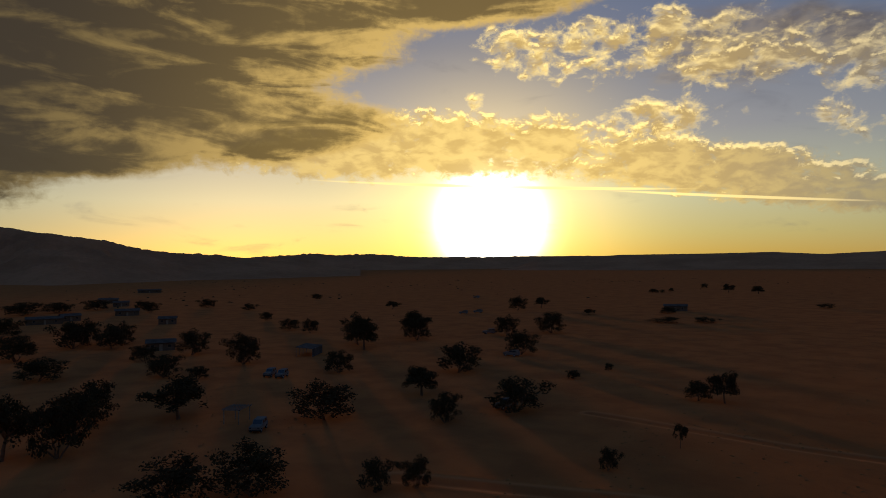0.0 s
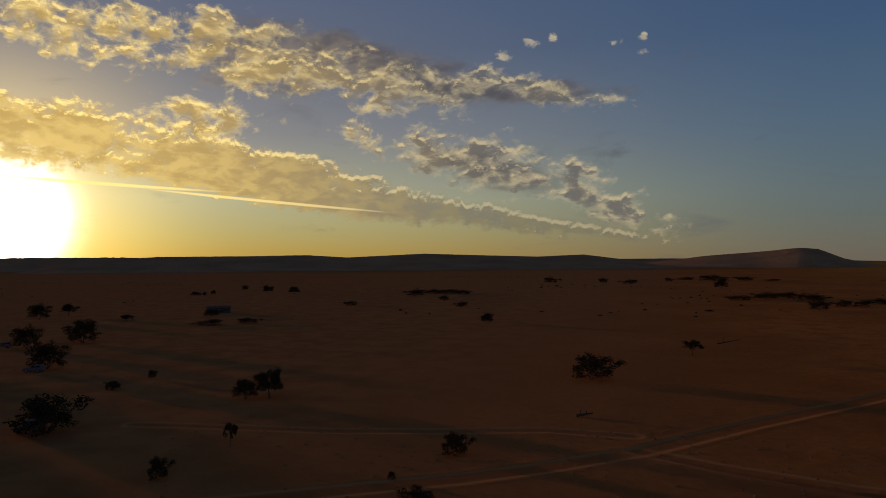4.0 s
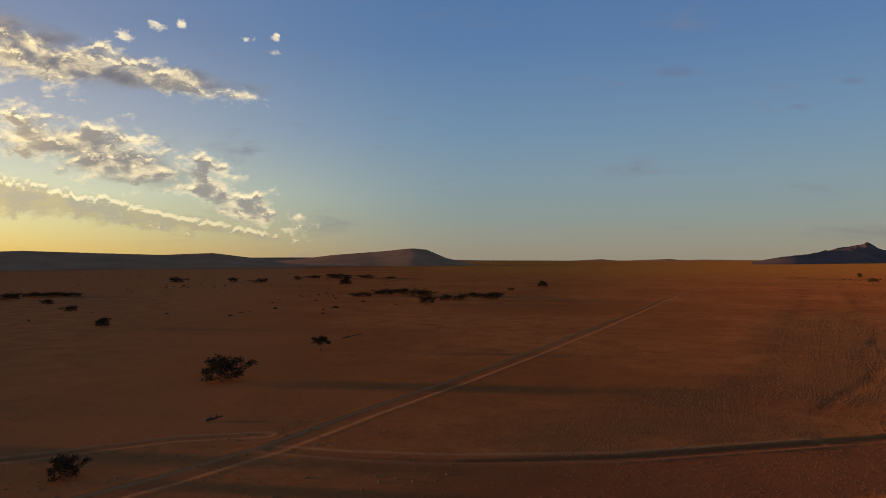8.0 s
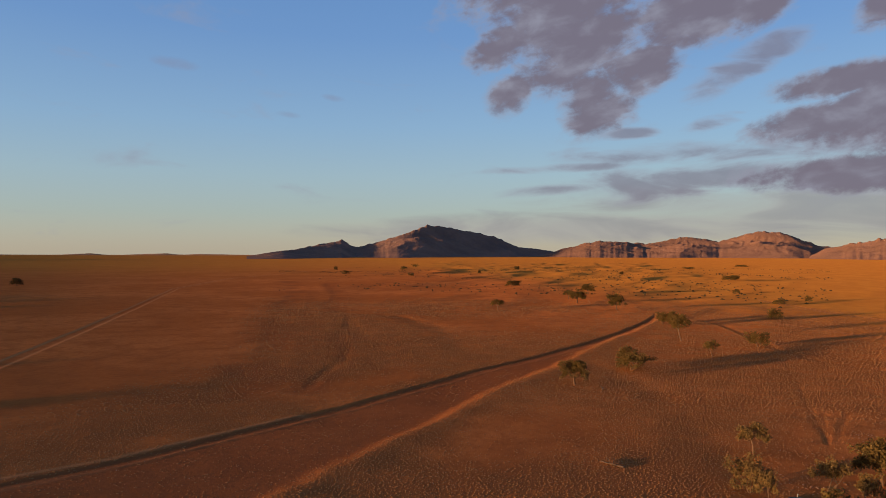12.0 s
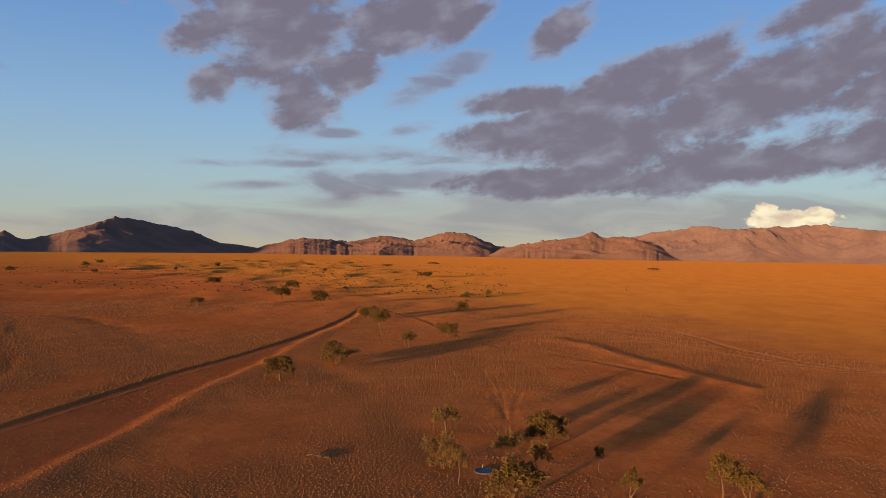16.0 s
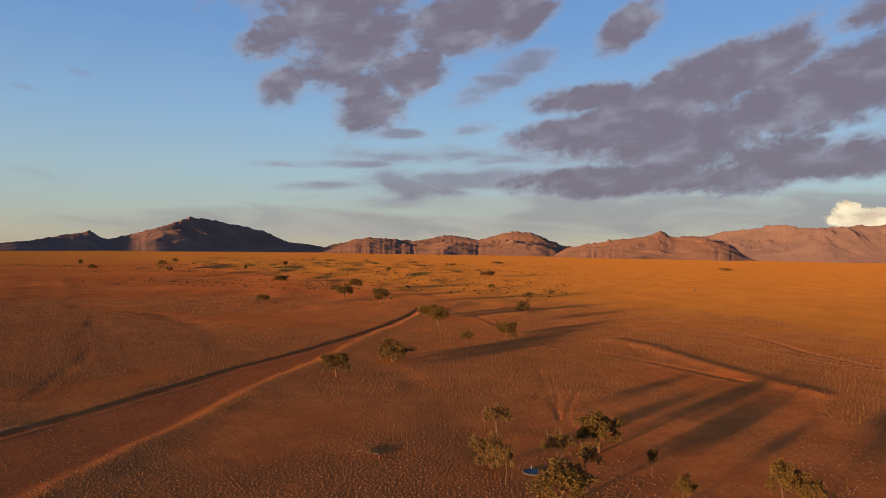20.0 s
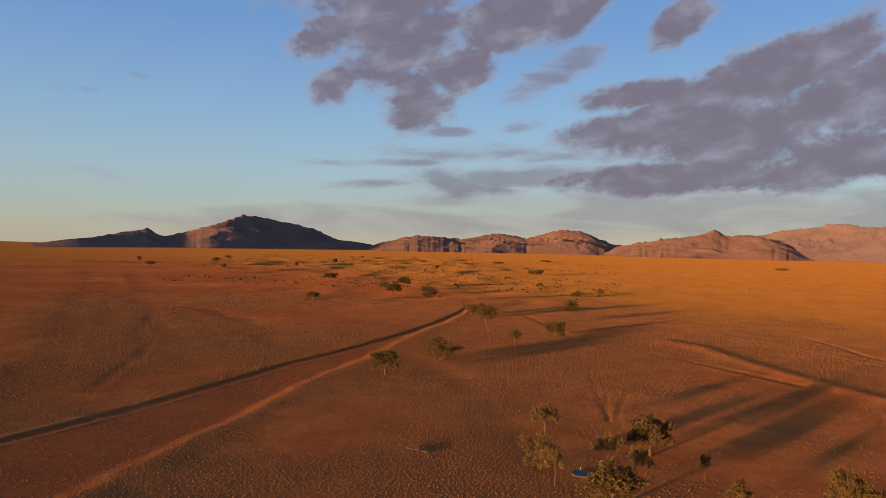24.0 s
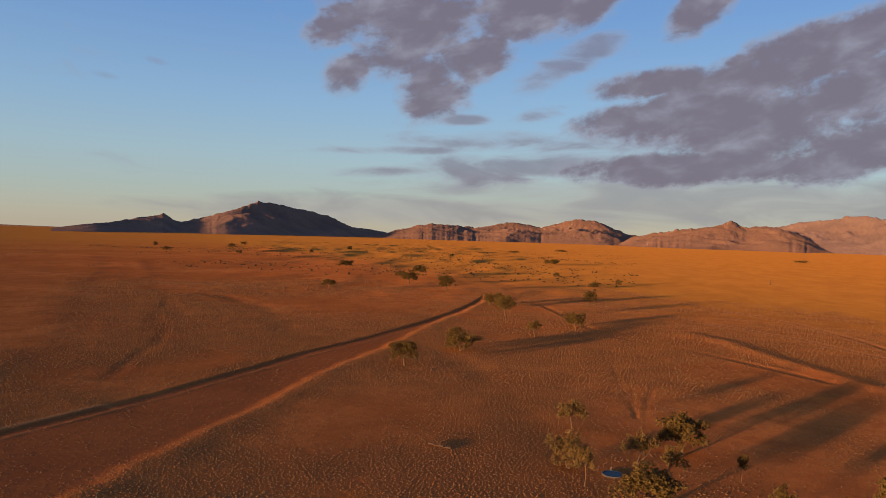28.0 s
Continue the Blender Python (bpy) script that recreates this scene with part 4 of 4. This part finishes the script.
def cabin(x, y, turn, length, depth, height, label):
    """A low camp house: plastered walls, pitched tin roof with an overhang, door and windows."""
    thing = new("house")
    thing.matrix_basis = Matrix.Translation((x, y, float(terrain(x, y)) - 0.1)) @ pose(0, 0, 0, 0, 0, turn)
    L, D, Hh = length / 2, depth / 2, height
    part("wall", box(-L, -D, 0, L, D, Hh, 0.03), PLASTER, thing)
    part("gable", prism([(-D, Hh + 0.003), (D, Hh + 0.003), (0, Hh + 0.9)], -L + 0.02, L - 0.02), PLASTER, thing).matrix_basis = pose(0, 0, 0, 0, 0, 90)
    for side in (-1, 1):
        roof = part("roof", prism([(0, 0), (-0.02, 0.05), (D * 1.25 + 0.3, -0.95), (D * 1.25 + 0.3, -1.0)], -L - 0.4, L + 0.4), TIN, thing, "weathered tin roof slope")
        roof.matrix_basis = pose(0, 0, Hh + 1.0, 0, 0, 90 if side > 0 else -90)
    part("door", box(-0.45, -D - 0.04, 0.05, 0.45, -D + 0.02, 2.05, 0.01), TIMBER, thing)
    for k in (-0.6, 0.6):
        frame_ob = part("window", box(k * L - 0.5, -D - 0.03, 1.0, k * L + 0.5, -D + 0.02, 2.0), TIMBER, thing)
        part("pane", box(k * L - 0.42, -D - 0.045, 1.08, k * L + 0.42, -D - 0.033, 1.92), GLASS, frame_ob)
    return tagged(thing, label, "house", "camp houses")


for x, y, turn, length, depth in ((-354, 162, 65, 11, 5), (-438, 196, 70, 9, 5), (-484, 208, 60, 12, 5), (-335, 117, 75, 14, 5), (-344, 131, 80, 8, 5),
                                  (-205, 105, 62, 8, 4), (-632, 308, 64, 20, 6), (-289, 150, 58, 7, 4), (-146, 342, 20, 11, 4)):
    cabin(x, y, turn, length, depth, 2.5, "low plastered camp house with a weathered tin roof")


def long_shed(x, y, turn):
    thing = new("carport")
    thing.matrix_basis = Matrix.Translation((x, y, float(terrain(x, y)) - 0.1)) @ pose(0, 0, 0, 0, 0, turn)
    part("roof", prism([(-2.6, 2.75), (2.6, 2.25), (2.6, 2.31), (-2.6, 2.81)], -5.0, 5.0), TIN, thing, "long sloping tin roof")
    for px in (-2.3, 2.3):
        for py in (-4.6, -1.5, 1.5, 4.6):
            part("post", box(px - 0.06, py - 0.06, 0, px + 0.06, py + 0.06, 2.4 if px > 0 else 2.72), TIMBER, thing)
    part("back_wall", box(2.36, -4.7, 0, 2.44, 4.7, 2.2), TIN, thing)
    return tagged(thing, "long open carport with a sloping tin roof", "carport")


long_shed(-160, 126, 35)


def pergola(x, y, turn):
    thing = new("pergola")
    thing.matrix_basis = Matrix.Translation((x, y, float(terrain(x, y)) - 0.05)) @ pose(0, 0, 0, 0, 0, turn)
    for px in (-1.9, 1.9):
        for py in (-1.3, 1.3):
            part("post", box(px - 0.07, py - 0.07, 0, px + 0.07, py + 0.07, 2.3, 0.01), TIMBER, thing)
        part("beam", box(px - 0.06, -1.6, 2.302, px + 0.06, 1.6, 2.44), TIMBER, thing) if px < 0 else part("beam", box(px - 0.06, -1.6, 2.302, px + 0.06, 1.6, 2.44), TIMBER, thing)
    for k in range(7):
        py = -1.5 + k * 0.5
        part("rafter", box(-2.2, py - 0.04, 2.443, 2.2, py + 0.04, 2.56), WHITE, thing, "pale painted rafter")
    return tagged(thing, "open timber pergola with seven pale rafters", "pergola")


pergola(-101.5, 66.1, 120)


def parked_car(x, y, turn, label):
    thing = new("car")
    thing.matrix_basis = Matrix.Translation((x, y, float(terrain(x, y)))) @ pose(0, 0, 0, 0, 0, turn)
    low = prism([(-2.2, 0.45), (-2.25, 0.95), (-1.95, 1.08), (-0.6, 1.12), (2.2, 1.15), (2.3, 0.9), (2.3, 0.45)], -0.88, 0.88)
    bmesh.ops.bevel(low, geom=list(low.edges), offset=0.06, segments=2, affect="EDGES")
    part("body", low, WHITE, thing)
    top = prism([(-0.75, 1.1), (0.0, 1.72), (1.95, 1.78), (2.2, 1.1)], -0.78, 0.78)
    bmesh.ops.bevel(top, geom=list(top.edges), offset=0.06, segments=2, affect="EDGES")
    part("cab", top, WHITE, thing)
    part("windscreen", prism([(-0.72, 1.16), (-0.76, 1.17), (-0.11, 1.68), (-0.07, 1.67)], -0.66, 0.66), GLASS, thing)
    for side in (-1, 1):
        for k, (u, v) in enumerate(((-0.35, 0.55), (0.65, 1.75))):
            part("side_window", prism([(u, 1.2), (u + 0.25, 1.62), (v, 1.64), (v + 0.05, 1.2)], side * 0.786 - 0.006, side * 0.786 + 0.006), GLASS, thing)
        for px in (-1.4, 1.4):
            wheel = part("wheel", drum(0.36, 0.24), RUBBER, thing)
            wheel.matrix_basis = pose(px, side * 0.8, 0.36)
            rim = part("rim", drum(0.2, 0.26, 12), STEEL, wheel, "steel wheel rim")
    for side in (-0.62, 0.62):
        part("headlight", box(-2.275, side - 0.14, 0.78, -2.22, side + 0.14, 0.92, 0.01), GLASS, thing)
    part("bumper", box(-2.36, -0.85, 0.42, -2.26, 0.85, 0.58, 0.02), RUBBER, thing)
    return tagged(thing, label, "car", "parked cars")


for x, y, turn in ((-93.7, 65, 130), (-137, 97, 125), (-133.4, 97.7, 125), (-222, 268, 40), (-309.5, 386.5, 10), (-221, 278, 20), (-154, 201, 60), (-112.7, 157.8, 5), (-73.7, 102.5, 80)):
    parked_car(x, y, turn, "dusty beige off-road car parked among the camp trees")

# ================= small things on the plain =================
CONCRETE = mottled("pale_concrete", (0.085, 0.07, 0.06), (0.13, 0.11, 0.10), 1.5, 0.9, 0.3, 0.01)
LINER = mottled("blue_liner", (0.016, 0.034, 0.075), (0.03, 0.055, 0.11), 1.0, 0.5, 0.1, 0.01)
DEADWOOD = mottled("bleached_deadwood", (0.07, 0.042, 0.028), (0.14, 0.09, 0.06), 2.5, 0.9, 0.5, 0.02)
WATER, wtr, wb, _w = material("trough_water", 0.05)
wb.inputs["Base Color"].default_value = (0.02, 0.03, 0.045, 1)
wb.inputs["Specular IOR Level"].default_value = 0.03
wb.inputs["Diffuse Roughness"].default_value = 0.0
bump(wtr, wb, fbm(wtr, _w, 6.0, 2.0), 0.05, 0.02)


def ring(r0, r1, z0, z1, segments=40):
    bm = bmesh.new()
    loops = []
    for r, z in ((r0, z0), (r0, z1), (r1, z1), (r1, z0)):
        loops.append([bm.verts.new((r * math.cos(6.2832 * k / segments), r * math.sin(6.2832 * k / segments), z)) for k in range(segments)])
    for a, b in zip(loops, loops[1:] + loops[:1]):
        for k in range(segments):
            n = (k + 1) % segments
            bm.faces.new((a[k], a[n], b[n], b[k]))
    bmesh.ops.recalc_face_normals(bm, faces=bm.faces)
    return bm


trough = new("water_trough")
trough.matrix_basis = Matrix.Translation((82.4, -0.3, float(terrain(82.4, -0.3)) - 0.05)) @ Matrix.Scale(0.82, 4)
part("rim", ring(1.30, 1.40, 0.0, 0.26), CONCRETE, trough)
part("liner", ring(1.24, 1.296, 0.05, 0.265), LINER, trough, "blue waterproof liner")
part("water", drum(1.25, 0.06, 40), WATER, trough, "dark still water").matrix_basis = pose(0, 0, 0.17, 90)
inlet = part("inlet_pipe", tubes("inlet_pipe", [[(1.1, 0.2, 0.3, 0.035), (1.1, 0.2, 0.75, 0.035), (0.8, 0.15, 0.78, 0.035)]], 8), STEEL, trough)
tagged(trough, "round concrete water trough with a blue liner", "trough")


def dead_log(x, y, turn, length, radius, label, branches=3):
    rng = np.random.default_rng(int(abs(x) * 10 + abs(y)))
    thing = new("dead_log")
    thing.matrix_basis = Matrix.Translation((x, y, float(terrain(x, y)))) @ pose(0, 0, 0, 0, 0, turn)
    run = limb(rng, (-length / 2, 0, radius * 0.8), (1, 0, 0.02), length, radius, radius * 0.4, 0.12, 7)
    part("trunk", tubes("trunk", [run], 8), DEADWOOD, thing)
    for k in range(branches):
        b = run[2 + k]
        part("branch", tubes("branch", [limb(rng, b[:3], (rng.normal() * 0.5 + 0.4, rng.normal(), 0.7), length * 0.3, b[3] * 0.6, b[3] * 0.2, 0.4, 4)], 6), DEADWOOD, thing)
    return tagged(thing, label, "log", "dead wood")


dead_log(12.3, 118.8, 20, 3.0, 0.24, "dark fallen tree trunk with broken branches on sand")
dead_log(66, 222, 12, 7.5, 0.2, "long bleached fallen trunk lying on the sand", 1)
dead_log(20.8, 104.6, 100, 0.9, 0.08, "short broken branch beside the track", 1)
dead_log(86, 20.2, 75, 3.2, 0.16, "fallen brown tree limb with twigs on red sand", 4)
dead_log(134, 33.6, 20, 2.2, 0.14, "dry fallen branch under the acacia", 2)
stump = new("tree_stump")
stump.matrix_basis = Matrix.Translation((509.7, -102.6, float(terrain(509.7, -102.6)) - 0.1))
part("trunk", tubes("trunk", [[(0, 0, 0, 0.5), (0.1, 0, 1.2, 0.36), (0.05, 0.1, 2.6, 0.3), (0.2, 0.1, 3.6, 0.12)]], 9), BARK, stump)
part("root", tubes("root", [[(0.1, -0.1, 0.3, 0.3), (0.7, -0.8, 0.25, 0.2), (1.2, -1.5, 0.1, 0.08)]], 7), BARK, stump)
tagged(stump, "tall dark dead tree stump alone on the straw plain", "stump")

# ================= tussocks and stones =================
GRASS = mottled("dead_tussock", (0.24, 0.098, 0.034), (0.34, 0.145, 0.050), 0.5, 0.9, 0.1, 0.01, island=True)
PEBBLE = mottled("pale_pebble", (0.19, 0.10, 0.065), (0.33, 0.20, 0.14), 1.5, 0.9, 0.3, 0.01, island=True)


def scatter(seed, count, r0, r1, a0, a1, keep):
    """Places on the plain between two distances and bearings, thinned by keep(x, y)."""
    rng = np.random.default_rng(seed)
    r = np.sqrt(rng.random(count) * (r1 ** 2 - r0 ** 2) + r0 ** 2)
    a = np.radians(a0 + rng.random(count) * (a1 - a0))
    x, y = r * np.sin(a), r * np.cos(a)
    ok = rng.random(count) < keep(x, y)
    return x[ok], y[ok], rng


def tuft_mesh(name, x, y, size, tall, rng, sides=5):
    """Low rounded clumps of dead grass, each a small uneven mound."""
    n = len(x)
    z = terrain(x, y)
    w = np.arange(sides) * 6.2832 / sides
    turn = rng.random((n, 1)) * 6.28 + w
    s = (size * (0.45 + 1.0 * rng.random(n) ** 1.5))[:, None] * (0.75 + 0.5 * rng.random((n, sides)))
    h = tall * (0.5 + 0.9 * rng.random(n))
    foot = np.stack([x[:, None] + s * np.cos(turn), y[:, None] + s * np.sin(turn), np.repeat(z[:, None] - 0.03, sides, 1)], -1)
    head = foot * np.array([0.5, 0.5, 0.0]) + np.stack([x, y, 0 * x], -1)[:, None, :] * 0.5
    head[:, :, 2] = (z + h)[:, None] * 1.0 - 0.25 * h[:, None] * rng.random((n, sides))
    peak = np.stack([x, y, z + h * 1.1], -1)[:, None, :]
    v = np.concatenate([foot, head, peak], 1).reshape(-1, 3)
    f = []
    for k in range(sides):
        m = (k + 1) % sides
        f += [(k, m, sides + m), (k, sides + m, sides + k), (sides + k, sides + m, 2 * sides)]
    faces = (np.array(f)[None] + np.arange(n)[:, None, None] * (2 * sides + 1)).reshape(-1).astype(np.int32)
    me = bpy.data.meshes.new(name)
    me.vertices.add(len(v))
    me.vertices.foreach_set("co", v.astype(np.float32).ravel())
    me.loops.add(len(faces))
    me.loops.foreach_set("vertex_index", faces)
    me.polygons.add(len(faces) // 3)
    me.polygons.foreach_set("loop_start", np.arange(0, len(faces), 3, dtype=np.int32))
    me.update()
    me.validate()
    return me


def spaced(seed, cell, r0, r1, a0, a1, keep):
    """Places about one cell apart, each off its own spot by chance, between two distances and bearings."""
    rng = np.random.default_rng(seed)
    gx, gy = np.meshgrid(np.arange(0, r1, cell), np.arange(-r1 * 0.62, r1, cell))
    x, y = ((g + (rng.random(g.shape) - 0.5) * cell * 0.95).ravel() for g in (gx, gy))
    r, a = np.hypot(x, y), np.degrees(np.arctan2(x, y))
    ok = (r >= r0) & (r < r1) & (a > a0) & (a < a1)
    x, y = x[ok], y[ok]
    ok = rng.random(len(x)) < keep(x, y)
    return x[ok], y[ok], rng


for seed, cell, r0, r1, a0, a1, size, tall in ((1, 0.46, 62, 125, 20, 128, 0.15, 0.050), (7, 0.62, 125, 190, 30, 125, 0.21, 0.072), (2, 0.95, 190, 280, 35, 122, 0.30, 0.10), (3, 1.4, 280, 430, 40, 115, 0.45, 0.13)):
    x, y, rng = spaced(seed, cell, r0, r1, a0, a1, stubble_cover)
    me = tuft_mesh("dry_grass", x, y, size, tall, rng)
    me.materials.append(GRASS)
    tagged(new("dry_grass", me), "low dead grass tussocks scattered over red sand", "grass", kind="stuff")
x, y, rng = scatter(4, 30000, 62, 320, -80, 25, lambda x, y: 0.35 * smooth(cloudy(x, y, 20.0, 3, 71), 0.45, 0.65))
me = tuft_mesh("dry_grass", x, y, 0.3, 0.09, rng)
me.materials.append(GRASS)
tagged(new("dry_grass", me), "sparse low dead tussocks on the darker-coloured western sand", "grass", kind="stuff")


def pebbles(seed, count, keep, r0, r1, a0, a1, size):
    x, y, rng = scatter(seed, count, r0, r1, a0, a1, keep)
    n = len(x)
    z = terrain(x, y)
    corner = np.array([(1, 0, 0), (0, 1, 0), (-1, 0, 0), (0, -1, 0), (0, 0, 0.8), (0, 0, -0.6)])
    s = size * (0.5 + rng.random(n) ** 3 * 1.6)
    v = (corner[None] * (0.7 + 0.6 * rng.random((n, 6, 1)))) * s[:, None, None] + np.stack([x, y, z + 0.02], -1)[:, None, :]
    f = np.array([(0, 1, 4), (1, 2, 4), (2, 3, 4), (3, 0, 4), (1, 0, 5), (2, 1, 5), (3, 2, 5), (0, 3, 5)])
    faces = (f[None] + np.arange(n)[:, None, None] * 6).reshape(-1).astype(np.int32)
    me = bpy.data.meshes.new("pebbles")
    me.vertices.add(n * 6)
    me.vertices.foreach_set("co", v.astype(np.float32).ravel())
    me.loops.add(len(faces))
    me.loops.foreach_set("vertex_index", faces)
    me.polygons.add(len(faces) // 3)
    me.polygons.foreach_set("loop_start", np.arange(0, len(faces), 3, dtype=np.int32))
    me.update()
    me.validate()
    me.materials.append(PEBBLE)
    return tagged(new("pebbles", me), "pale loose stones strewn on the red sand", "stones", kind="stuff")


pebbles(11, 5000, lambda x, y: 0.9 * smooth(cloudy(x, y, 9.0, 3, 81), 0.5, 0.7), 62, 120, 86, 122, 0.06)
pebbles(12, 2500, lambda x, y: 0.6 * smooth(cloudy(x, y, 12.0, 3, 82), 0.5, 0.7), 62, 150, 20, 86, 0.045)

# low scrub far out on the eastern plain, too small and many to count
x, y, rng = scatter(5, 5000, 330, 1250, 50, 92, lambda x, y: 0.75 * smooth(cloudy(x, y, 90.0, 3, 91), 0.45, 0.62))
me = tuft_mesh("scrub", x, y, 0.95, 0.5, rng, 7)
me.materials.append(LEAF_DARK)
tagged(new("scrub", me), "low dark scrub dotted over the far plain", "scrub", kind="stuff")
x, y, rng = scatter(6, 1500, 330, 1100, -70, 30, lambda x, y: 0.6 * smooth(cloudy(x, y, 110.0, 3, 92), 0.5, 0.66))
me = tuft_mesh("scrub", x, y, 1.0, 0.6, rng, 7)
me.materials.append(LEAF_DARK)
tagged(new("scrub", me), "scattered dark scrub on the sand towards the hills", "scrub", kind="stuff")
